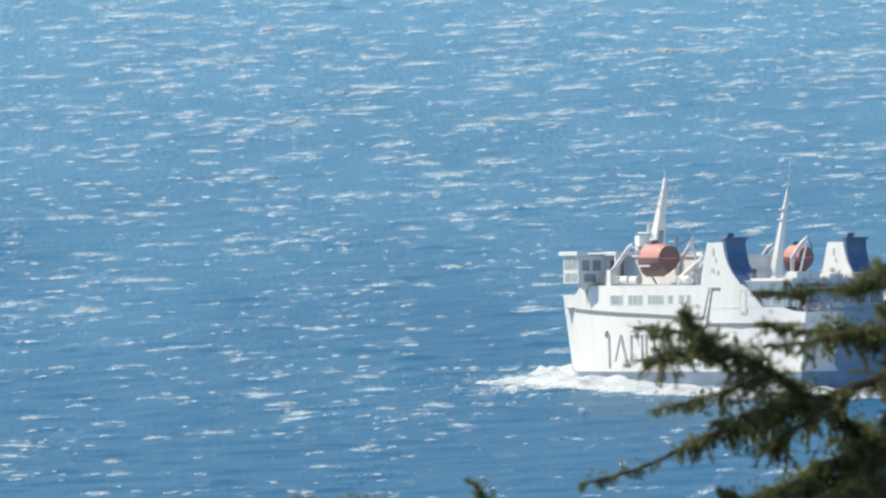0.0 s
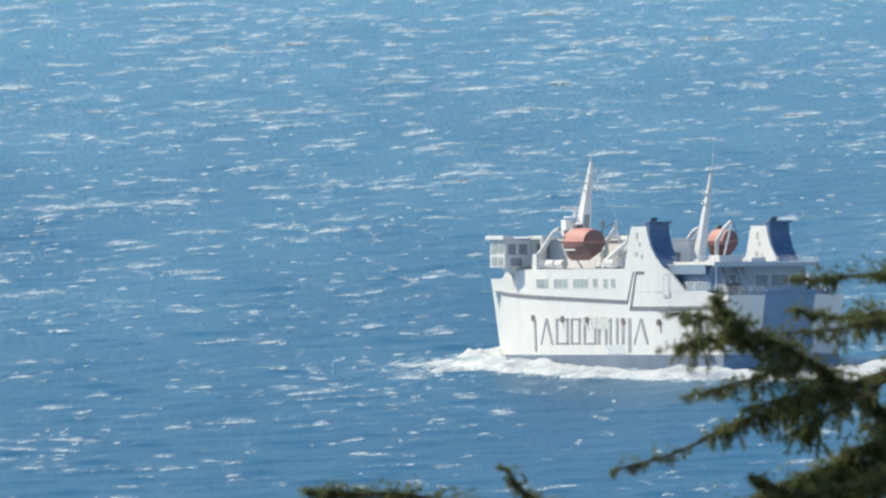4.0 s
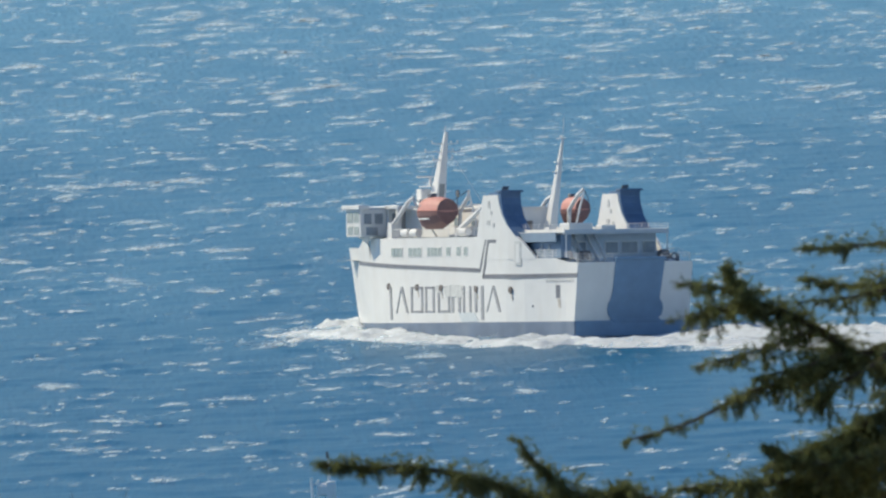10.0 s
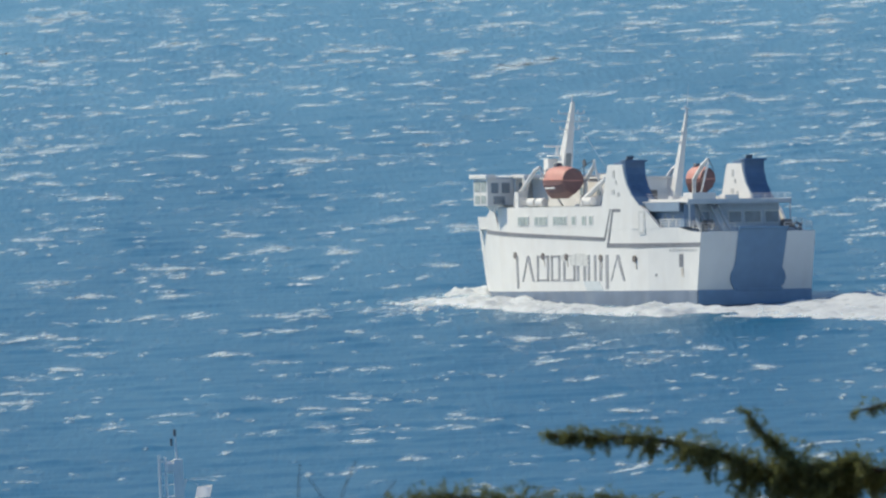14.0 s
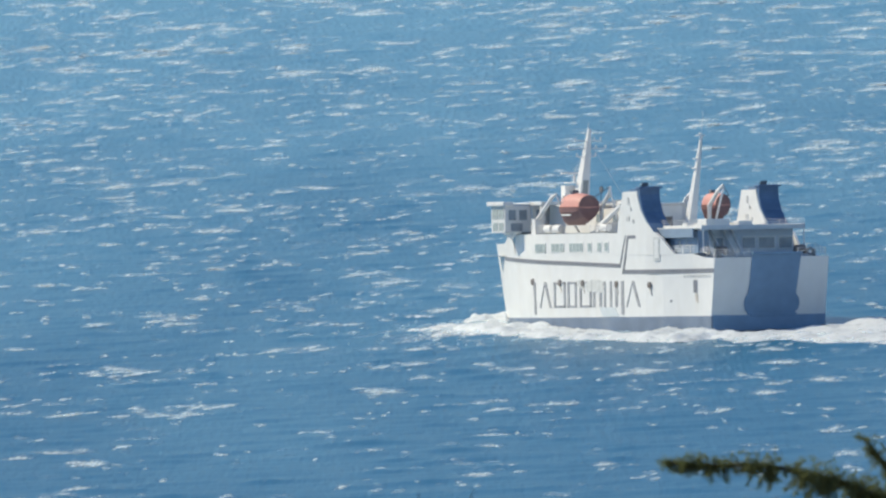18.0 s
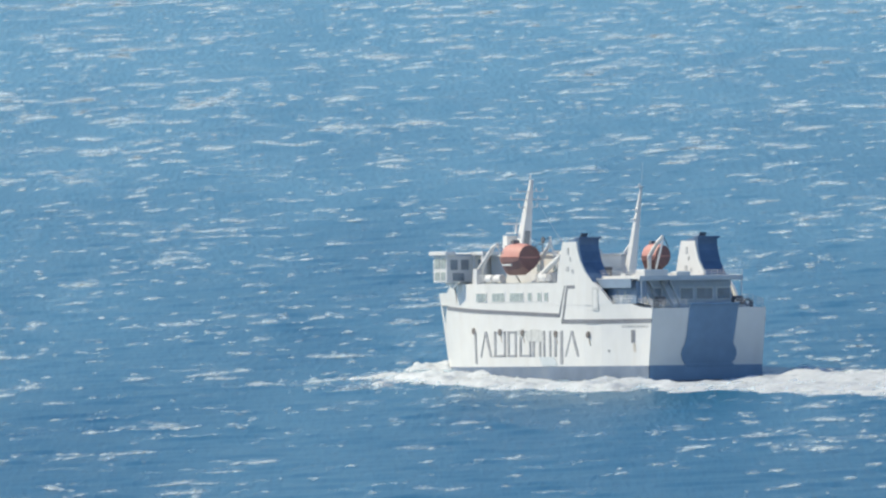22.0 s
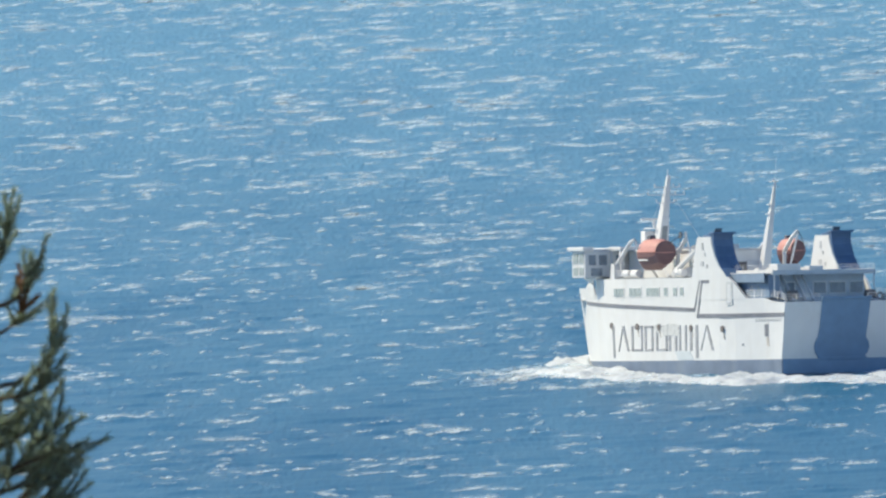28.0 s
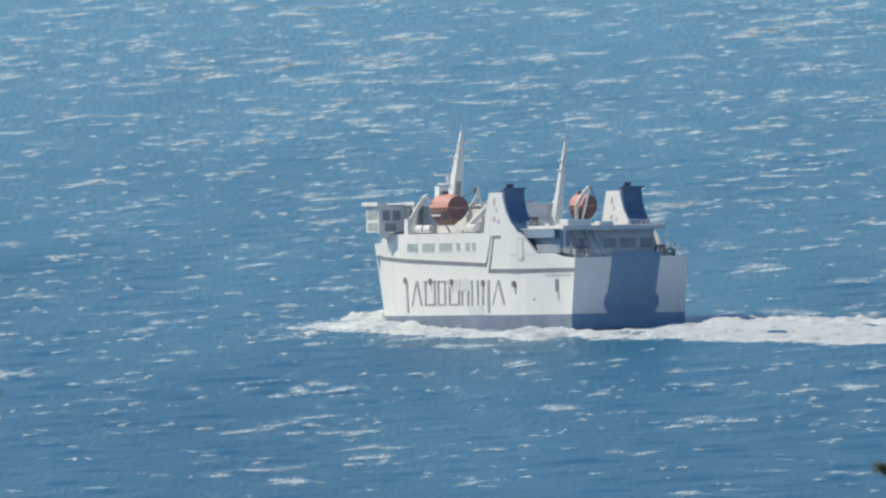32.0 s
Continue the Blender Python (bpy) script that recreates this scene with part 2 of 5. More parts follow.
def prism(outline, y0, y1, bm=None):
    """An upright plate: an outline of (x, z) points drawn out from y0 to y1."""
    bm = bm or bmesh.new()
    a = [bm.verts.new((x, y0, z)) for x, z in outline]
    b = [bm.verts.new((x, y1, z)) for x, z in outline]
    bm.faces.new(a)
    bm.faces.new(b[::-1])
    for i in range(len(a)):
        j = (i + 1) % len(a)
        bm.faces.new((a[i], b[i], b[j], a[j]))
    return bm


def tube(points, radii, sides=8, bm=None):
    """A tapered round bar along points."""
    bm = bm or bmesh.new()
    points = [Vector(p) for p in points]
    if not isinstance(radii, (list, tuple)):
        radii = [radii] * len(points)
    rings = []
    for i, p in enumerate(points):
        d = (points[min(i + 1, len(points) - 1)] - points[max(i - 1, 0)]).normalized()
        side = d.cross(Vector((0.13, 0.21, 0.97))).normalized()
        up = side.cross(d).normalized()
        rings.append([bm.verts.new(p + radii[i] * (math.cos(k * math.tau / sides) * side + math.sin(k * math.tau / sides) * up)) for k in range(sides)])
    for a, b in zip(rings, rings[1:]):
        for k in range(sides):
            j = (k + 1) % sides
            bm.faces.new((a[k], a[j], b[j], b[k]))
    bm.faces.new(rings[0][::-1])
    bm.faces.new(rings[-1])
    return bm


def grid_mesh(name, verts, rows, cols, mat, smooth=True):
    """A sheet from an array of rows x cols corners."""
    idx = np.arange(rows * cols, dtype=np.int32).reshape(rows, cols)
    v = np.asarray(verts, dtype=np.float32).reshape(rows, cols, 3)
    if np.cross(v[1, 0] - v[0, 0], v[0, 1] - v[0, 0])[2] > 0:
        idx = idx[:, ::-1]
    quads = np.stack([idx[:-1, :-1], idx[:-1, 1:], idx[1:, 1:], idx[1:, :-1]], -1).reshape(-1, 4)
    me = bpy.data.meshes.new(name)
    me.vertices.add(rows * cols)
    me.vertices.foreach_set("co", np.asarray(verts, dtype=np.float32).reshape(-1))
    me.loops.add(quads.size)
    me.loops.foreach_set("vertex_index", quads.reshape(-1))
    me.polygons.add(len(quads))
    me.polygons.foreach_set("loop_start", np.arange(0, quads.size, 4, dtype=np.int32))
    me.polygons.foreach_set("loop_total", np.full(len(quads), 4, dtype=np.int32))
    me.materials.append(mat)
    me.update(calc_edges=True)
    if smooth:
        me.polygons.foreach_set("use_smooth", np.ones(len(quads), dtype=bool))
    return me


# ---- sea ----
rng = np.random.default_rng(7)
WAVES = []
for i in range(60):
    length = 3.6 * (24.0 / 3.6) ** rng.random()
    turn = rng.normal(0.0, 0.85)
    k = math.tau / length
    size = 0.0125 * (length / 9.0) ** 0.6
    WAVES.append((k * math.sin(turn), k * math.cos(turn), rng.random() * math.tau, size))
GUSTS = []
for i in range(26):
    lx, ly = 10 * 8.0 ** rng.random(), 30 * 8.0 ** rng.random()
    GUSTS.append((math.tau / lx * rng.choice([-1, 1]), math.tau / ly, rng.random() * math.tau))


def wave_height(x, y):
    h = np.zeros_like(x)
    for kx, ky, phase, size in WAVES:
        h += size * np.sin(kx * x + ky * y + phase)
    return h


def gust(x, y):
    g = np.zeros_like(x)
    for kx, ky, phase in GUSTS:
        g += np.sin(kx * x + ky * y + phase)
    return g / math.sqrt(len(GUSTS) / 2)


def smooth_step(a, b, v):
    s = np.clip((v - a) / (b - a), 0, 1)
    return s * s * (3 - 2 * s)


def build_sea():
    flat = bmesh.new()
    bmesh.ops.create_grid(flat, x_segments=60, y_segments=60, size=24000)
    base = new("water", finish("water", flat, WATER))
    base.location.z = -1.6
    tagged(base, "deep blue open sea out to the horizon", "sea", kind="structure")
    # the choppy stretch that the lens covers
    bearings = np.linspace(-0.055, 0.062, 400)
    reach = np.concatenate([np.arange(1640.0, 3400.0, 2.0), np.arange(3400.0, 5350.0, 2.7)])
    b, r = np.meshgrid(bearings, reach)
    x, y = r * np.sin(b), r * np.cos(b)
    h = wave_height(x, y)
    spread = h.std()
    g = gust(x, y)
    crest = smooth_step(0.9, 2.1, h / spread)
    foam = crest * (0.16 + 0.24 * smooth_step(-0.2, 1.6, g)) + 0.04 * smooth_step(0.0, 1.8, g)
    z = h + 0.16 * spread * ((h / spread) ** 2 - 1)
    sides = smooth_step(0.0, 0.03, np.minimum((b - bearings[0]) / 0.117, (bearings[-1] - b) / 0.117))
    z = z * sides - 1.3 * (1 - sides)
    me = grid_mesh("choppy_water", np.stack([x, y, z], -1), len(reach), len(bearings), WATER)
    attribute = me.attributes.new("foam", "FLOAT", "POINT")
    attribute.data.foreach_set("value", foam.astype(np.float32).reshape(-1))
    chop = new("choppy_water", me)
    tagged(chop, "wind-whipped blue sea flecked with whitecaps", "sea", kind="structure")
    return chop


class Ribbons:
    """Soft-edged strands of foam, thickest along the middle."""

    def __init__(self):
        self.verts, self.faces, self.body = [], [], []

    def strand(self, points, tall, dense, lean):
        """points: (x, y, z, fullness); lean: the way its foot lies, x and y."""
        start = len(self.verts)
        for x, y, z, full in points:
            for up, fore, share in ((-0.35, 1.0, 0.0), (0.4, 0.2, 1.0), (1.0, -0.6, 0.0)):
                self.verts.append((x + lean[0] * fore, y + lean[1] * fore, z + tall * up * (0.4 + 0.6 * full)))
                self.body.append(share * dense * full)
        for i in range(len(points) - 1):
            for k in range(2):
                a = start + 3 * i + k
                self.faces.append((a, a + 3, a + 4, a + 1))

    def object(self, name):
        me = bpy.data.meshes.new(name)
        me.from_pydata(self.verts, [], self.faces)
        me.attributes.new("body", "FLOAT", "POINT").data.foreach_set("value", np.array(self.body, dtype=np.float32))
        me.materials.append(WISP)
        for p in me.polygons:
            p.use_smooth = True
        return new(name, me)


def crest_line(r, x, y, level, length, shape, least):
    """A crooked line along a wave top: (x, y, z, fullness)."""
    bend, lift, peak, turn = shape
    n = max(6, int(length * 4.5))
    points = []
    for i in range(n + 1):
        s = i / n * 2 - 1
        full = max(0.0, 1 - abs(s) ** 1.7) * (0.35 + 0.85 * max(0.0, 1 - abs(s - peak))) * r.uniform(least, 1.15)
        px, py = s * length / 2, bend * length * s * s
        points.append((x + px * math.cos(turn) - py * math.sin(turn), y + px * math.sin(turn) + py * math.cos(turn), level + lift * s + r.uniform(-0.04, 0.04), full))
    return points


def build_whitecaps(seed, count):
    """Breaking crests in drifts: each a few crooked strands of foam along a wave top, with fainter old foam about them."""
    r = random.Random(seed)
    foam = Ribbons()
    made = 0
    while made < count:
        reach = 2050 * (4900 / 2050) ** r.random()
        if r.random() > 0.28 + 0.72 * min(1.0, max(0.0, (reach - 2350) / 1300)):
            made += 1
            continue
        b = r.uniform(-0.048, 0.056)
        drift_x, drift_y = reach * math.sin(b), reach * math.cos(b)
        far = (reach / 2750) ** 1.1
        for _ in range(1 + int(r.expovariate(0.45))):
            made += 1
            cx, cy = drift_x + r.gauss(0, 7.0) * far, drift_y + r.gauss(0, 11.0) * far
            pick = r.random()
            turn = r.gauss(0.05, 0.24)
            if pick < 0.08:
                strands, long, high, thick = r.randint(2, 4), r.uniform(2.6, 6.4), r.uniform(0.15, 0.30), (2.0, 5.0)
            elif pick < 0.62:
                strands, long, high, thick = r.randint(1, 3), r.uniform(0.8, 2.5), r.uniform(0.07, 0.16), (1.2, 4.0)
            else:
                strands, long, high, thick = r.randint(1, 2), r.uniform(1.6, 5.0), r.uniform(0.25, 0.7), (0.10, 0.34)
            for k in range(strands):
                share = 1.0 if k == 0 else r.uniform(0.5, 0.9)
                length, tall = long * far * share * r.uniform(0.8, 1.15), high * far * (0.5 + 0.5 * share) * r.uniform(0.8, 1.2)
                dense = r.uniform(*thick) * (1.0 if k == 0 else r.uniform(0.3, 0.9))
                ox, oy = (0.0, 0.0) if k == 0 else (r.gauss(0, 0.45 * long), r.gauss(0, 2.2 + 0.3 * long))
                level = sum(size * math.sin(kx * (cx + ox) + ky * (cy + oy) + phase) for kx, ky, phase, size in WAVES)
                shape = (r.uniform(-0.6, 0.6), r.uniform(-0.05, 0.075) * length, r.uniform(-0.7, 0.7), turn)
                foam.strand(crest_line(r, cx + ox, cy + oy, level, length, shape, 0.15), tall, dense, (0.0, -0.9))
                if dense > 0.9:
                    foam.strand(crest_line(r, cx + ox, cy + oy, level + 0.02, length * 1.3, shape, 0.5), tall * 2.6, r.uniform(0.18, 0.42), (0.0, -1.2))
    ob = foam.object("whitecaps")
    return tagged(ob, "white breaking wave crests on the blue sea", "whitecaps", group="whitecaps on the bay", kind="stuff")


CHOP = build_sea()
WHITECAPS = [build_whitecaps(40 + i, 2300) for i in range(8)]


# ---- hillside under the lookout ----
def build_ground():
    xs = np.concatenate([np.linspace(-900, -60, 40), np.linspace(-57, 57, 77), np.linspace(60, 900, 40)])
    ys = np.concatenate([np.linspace(-400, -20, 30), np.linspace(-18, 80, 50), np.linspace(84, 520, 60)])
    x, y = np.meshgrid(xs, ys)
    z = 125.05 - 0.27 * y - 0.00006 * np.maximum(y, 0) ** 2 + np.minimum(0, y) * 0.12
    z = z + 1.2 * np.sin(x * 0.021 + 0.6) * smooth_step(30, 120, np.hypot(x, y)) + 0.25 * np.sin(x * 0.31) * np.sin(y * 0.27 + 0.5) * smooth_step(3, 12, np.hypot(x, y))
    ob = new("ground", grid_mesh("ground", np.stack([x, y, z], -1), len(ys), len(xs), EARTH))
    return tagged(ob, "dry scrubby hillside sloping down to the sea", "hillside", kind="structure")


def ground_level(x, y):
    return 125.05 - 0.27 * y - 0.00006 * max(y, 0) ** 2 + min(0, y) * 0.12


GROUND = build_ground()


# ---- ferry: x to the bow, y to port, z up, from the stern at the waterline ----
HALF = 9.9


def half_breadth(x, z):
    if x < 14:
        s = max(0.0, x / 14)
        wide = 8.05 + (HALF - 8.05) * (s * s * (3 - 2 * s))
    else:
        wide = HALF
    stem = 71.0 + 0.26 * z
    if x > 40:
        s = min(1.0, (x - 40) / (stem - 40))
        wide *= max(0.0, 1 - s ** (1.50 + 0.025 * z)) ** 0.95
    return wide


STATIONS = [0, 2, 4, 7, 10, 14, 20, 28, 36, 40, 44, 48, 52, 55, 58, 61, 63.5, 66, 68, 69.7, 71]


def shell(levels, tops=None, thickness=0.0):
    """Both sides of the hull between heights, closed by transom and top."""
    bm = bmesh.new()
    rows = {1: [], -1: []}
    for x in STATIONS:
        for side in (1, -1):
            ring = []
            for k, z in enumerate(levels):
                zz = tops(x) if (tops and k == len(levels) - 1) else z
                xx = x if x < 40 else 40 + (x - 40) * (31 + 0.26 * zz) / 31
                ring.append(bm.verts.new((xx, side * max(0.04, half_breadth(xx, zz)), zz)))
            rows[side].append(ring)
    for side in (1, -1):
        for a, b in zip(rows[side], rows[side][1:]):
            for k in range(len(levels) - 1):
                bm.faces.new((a[k], a[k + 1], b[k + 1], b[k]))
    for end in (0, -1):
        for k in range(len(levels) - 1):
            bm.faces.new((rows[1][end][k], rows[1][end][k + 1], rows[-1][end][k + 1], rows[-1][end][k]))
    for i in range(len(STATIONS) - 1):
        for k in (0, len(levels) - 1):
            bm.faces.new((rows[1][i][k], rows[1][i + 1][k], rows[-1][i + 1][k], rows[-1][i][k]))
    return bm


def side_plate(outline, side=1, thick=0.05, bm=None):
    """A thin plate that follows the ship's side; outline of (x, z)."""
    bm = bm or bmesh.new()
    def at(x, z, out):
        return bm.verts.new((x, side * (half_breadth(x, z) + out), z))
    a = [at(x, z, thick) for x, z in outline]
    b = [at(x, z, -0.05) for x, z in outline]
    bm.faces.new(a)
    bm.faces.new(b[::-1])
    for i in range(len(a)):
        j = (i + 1) % len(a)
        bm.faces.new((a[i], b[i], b[j], a[j]))
    return bm


def band(x0, x1, low, high, side=1, thick=0.05, steps=12):
    """A painted band along the side between two height functions."""
    bm = bmesh.new()
    rings = []
    for i in range(steps + 1):
        x = x0 + (x1 - x0) * i / steps
        rings.append([bm.verts.new((x, side * (half_breadth(x, z) + t), z)) for z, t in ((low(x), -0.05), (low(x), thick), (high(x), thick), (high(x), -0.05))])
    for a, b in zip(rings, rings[1:]):
        for k in range(3):
            bm.faces.new((a[k], a[k + 1], b[k + 1], b[k]))
    bm.faces.new(rings[0])
    bm.faces.new(rings[-1][::-1])
    return bm


def railing(parent, points, height=1.05, bars=3, gap=1.6, name="railing", thick=0.028):
    bm = bmesh.new()
    points = [Vector(p) for p in points]
    for a, b in zip(points, points[1:]):
        n = max(1, round((b - a).length / gap))
        for i in range(n + 1):
            p = a.lerp(b, i / n)
            box(p.x - thick, p.x + thick, p.y - thick, p.y + thick, p.z, p.z + height, bm)
        for k in range(bars):
            z = Vector((0, 0, height * (k + 1) / bars))
            tube([a + z, b + z], thick, 4, bm)
    return part(name, bm, WHITE_TRIM, parent)


def build_lifeboat(ferry, centre, side):
    cx, cy, cz = centre
    boat = part("lifeboat", hull_form(8.4, 3.9, -2.15, 0.15), ORANGE_SHADE, ferry, "enclosed orange lifeboat hanging in its davits")
    boat.location = centre
    boat.scale = (0.84, 0.86, 0.97) if side > 0 else (0.62, 0.62, 0.86)
    part("canopy", canopy_form(8.2, 3.75, 2.0), ORANGE, boat, "bright orange rounded canopy", smooth=True)
    part("fender", hull_form(8.5, 4.0, -0.04, 0.24), ORANGE, boat)
    # added plate that darkens the after end as if it lay in shade
    end = [(-4.14, 1.72 * math.cos(q), 0.25 + 1.5 * math.sin(q)) for q in [k * math.pi / 8 for k in range(9)]]
    hatch = bmesh.new()
    front, back = [hatch.verts.new(p) for p in end], [hatch.verts.new((p[0] - 0.12, p[1], p[2])) for p in end]
    hatch.faces.new(front)
    hatch.faces.new(back[::-1])
    for i in range(9):
        hatch.faces.new((front[i], back[i], back[(i + 1) % 9], front[(i + 1) % 9]))
    part("hatch", hatch, ORANGE_SHADE, boat, "dark plate standing for shade on the lifeboat's after end")
    part("cockpit", box(0.0, 1.2, -0.5, 0.5, 1.8, 2.45, edge=0.12), SOOT, boat, "dark steering cupola")
    for x in (1.0, 1.9, 0.1):
        part("window", box(x - 0.22, x + 0.22, side * 1.45, side * 1.72, 0.55, 0.95), GLASS, boat)
    part("keel", box(-2.8, 2.8, -0.09, 0.09, -2.15, -1.9), ORANGE_SHADE, boat)
    part("skate", box(-1.5, 1.5, side * 1.5, side * 1.75, -0.9, -0.7), WHITE_TRIM, boat)
    arms = (((cx + 10.9, 0.0, cz - 1.4), (cx + 9.6, 0.0, cz - 0.6), (cx + 6.6, 0.0, cz + 1.5), (cx + 5.4, 0.0, cz + 1.9)),
            ((cx - 2.8, -2.1, cz - 2.0), (cx - 2.9, -2.1, cz + 0.1), (cx - 5.2, -2.1, cz + 1.9), (cx - 6.0, -1.7, cz + 2.7)))
    for path in arms:
        path = [(x, cy + side * y, z) for x, y, z in path]
        davit = part("davit", tube(path, [0.26, 0.28, 0.26, 0.18], 6), WHITE_TRIM, ferry, "white steel davit arm beside the lifeboat")
        x, y, z = path[0]
        part("foot", box(x - 0.5, x + 0.5, y - 0.4, y + 0.5, 12.45, z + 0.2), WHITE_TRIM, davit)
        x, y, z = path[-1]
        part("fall", tube([(x, y, z), (x * 0.7 + cx * 0.3, cy, cz + 1.2)], 0.06, 5), SOOT, davit)
        part("strut", tube([(x, cy - side * 3.2, 12.6), (x, y, z - 0.4)], 0.14, 6), WHITE_TRIM, davit)
    part("boom", tube([(cx - 6.2, cy, 12.6), (cx - 6.4, cy, 13.3), (cx - 11.7, cy - side * 0.3, 15.9)], [0.36, 0.38, 0.28], 6), WHITE_TRIM, ferry, "white stowed deck boom")
    return boat


def hull_form(length, beam, low, high):
    bm = bmesh.new()
    rings = []
    for i in range(11):
        s = i / 10 * 2 - 1
        w = beam / 2 * max(0.12, 1 - (abs(s) ** 3.2 if s > 0 else 0.10 * abs(s) ** 6))
        lift = 0.5 * abs(s) ** 3 * (high - low) * 0.5
        rings.append([bm.verts.new((s * length / 2, w * a, low + lift + (high - low - lift) * b)) for a, b in ((0.08, 0), (0.60, 0.30), (0.95, 0.75), (1.0, 1.0), (-1.0, 1.0), (-0.95, 0.75), (-0.60, 0.30), (-0.08, 0))])
    for a, b in zip(rings, rings[1:]):
        for k in range(8):
            j = (k + 1) % 8
            bm.faces.new((a[k], a[j], b[j], b[k]))
    bm.faces.new(rings[0])
    bm.faces.new(rings[-1][::-1])
    return bm


def canopy_form(length, beam, tall):
    bm = bmesh.new()
    rings = []
    for i in range(11):
        s = i / 10 * 2 - 1
        w = beam / 2 * max(0.12, 1 - (abs(s) ** 3.2 if s > 0 else 0.10 * abs(s) ** 6))
        h = tall * max(0.2, 1 - (abs(s) ** 3.2 if s > 0 else 0.14 * abs(s) ** 4))
        rings.append([bm.verts.new((s * length / 2, w * math.cos(q), h * math.sin(q) ** 0.8 if q < math.pi else 0)) for q in [k * math.pi / 8 for k in range(9)]])
    for a, b in zip(rings, rings[1:]):
        for k in range(8):
            bm.faces.new((a[k], a[k + 1], b[k + 1], b[k]))
    after = [bm.verts.new(v.co) for v in rings[0]]
    bm.faces.new(after)
    bm.faces.new(rings[-1][::-1])
    return bm


def build_funnel(ferry, side):
    """White casing with a navy, hollow-backed uptake behind it."""
    back = [(15.9, 17.6), (15.6, 16.6), (14.9, 15.2), (13.6, 13.8), (12.0, 12.7), (10.2, 11.7), (8.8, 10.6), (7.7, 9.72)]
    outline = [(22.0, 9.7), (21.2, 13.6), (19.75, 17.6)] + back
    inner, outer = side * 6.9, side * (HALF + 0.03)
    shape = bmesh.new()
    profile = sorted((x, z) for x, z in back) + [(17.8, 17.6), (19.75, 17.6), (20.5, 15.6), (21.2, 13.6), (21.6, 11.6), (22.0, 9.9)]
    rings = []
    for x, z in profile:
        y = side * (half_breadth(x, 5) + 0.03)
        deep = inner if x > 13.4 else y - side * 0.35
        rings.append([shape.verts.new(c) for c in ((x, y, 9.6), (x, y, z), (x, deep, z), (x, deep, 9.6))])
    for a, b in zip(rings, rings[1:]):
        for k in range(4):
            m = (k + 1) % 4
            shape.faces.new((a[k], a[m], b[m], b[k]))
    shape.faces.new(rings[0])
    shape.faces.new(rings[-1][::-1])
    funnel = part("funnel_casing", shape, WHITE, ferry, "tall white funnel casing rising from the ship's side")
    navy = bmesh.new()
    curve = [(18.3, 17.5), (18.3, 17.85), (15.3, 18.05), (15.35, 17.2), (15.15, 16.4), (14.5, 15.0), (13.2, 13.6), (11.6, 12.5), (13.0, 12.5), (16.5, 13.2), (17.5, 17.2)]
    prism(curve, inner + side * 0.12, outer - side * 0.12, navy)
    part("uptake", navy, NAVY_DEEP, funnel, "navy blue funnel back with a flared rim")
    part("rim", box(14.95, 16.2, min(inner, outer) - 0.1, max(inner, outer) + 0.1, 17.95, 18.2, edge=0.05), NAVY_DEEP, funnel)
    mid = (inner + outer) / 2
    for k in range(3):
        part("exhaust_pipe", tube([(17.6 - k * 0.8, mid + (k - 1) * 0.7, 17.6), (17.6 - k * 0.8, mid + (k - 1) * 0.7, 18.35), (17.3 - k * 0.8, mid + (k - 1) * 0.7, 18.55)], 0.2, 8), SOOT, funnel, "sooty exhaust pipe")
    face = outer if side > 0 else inner
    sgn = 1
    for x, z, w, h in ((18.2, 16.4, 0.5, 0.9), (18.4, 14.2, 0.8, 0.6), (17.0, 13.9, 0.5, 0.5), (17.6, 15.4, 0.35, 0.5)):
        part("vent", box(x - w / 2, x + w / 2, face - 0.05, face + 0.06 * sgn, z - h / 2, z + h / 2), FADED, funnel, "grey louvre vent")
    return funnel


def blot(x, z, wide, tall, seed):
    """An irregular outline about a place on the ship's side."""
    return [(x + wide * k * math.cos(q), z + tall * k * math.sin(q)) for q, k in ((i / 26 * math.tau, 0.78 + 0.5 * noise.noise(Vector((math.cos(i / 26 * math.tau) * 2.1, math.sin(i / 26 * math.tau) * 2.1, seed)))) for i in range(26))]


def marking_shapes(kind, x, z0, w, z1):
    """Plain strokes for the painted lettering: a bar, two upright or leaning bars, or an open frame."""
    h = 0.30
    if kind == "bar":
        return [[(x - w / 2, z0), (x + w / 2, z0), (x + w / 2, z1), (x - w / 2, z1)]]
    if kind == "wedge":
        return [[(x - w / 2, z0), (x - w / 2 + 2 * h, z0), (x + h, z1), (x - h, z1)], [(x + w / 2 - h, z0), (x + w / 2, z0), (x + h * 0.6, z1 - 0.05), (x, z1 - 0.05)]]
    stems = [[(x - w / 2, z0), (x - w / 2 + 1.7 * h, z0), (x - w / 2 + 1.7 * h, z1), (x - w / 2, z1)], [(x + w / 2 - 1.7 * h, z0), (x + w / 2, z0), (x + w / 2, z1), (x + w / 2 - 1.7 * h, z1)]]
    if kind == "pair":
        return stems
    across = [[(x - w / 2, z), (x + w / 2, z), (x + w / 2, z + 0.24), (x - w / 2, z + 0.24)] for z in (z0 + 0.02, z1 - 0.26)]
    return stems + across


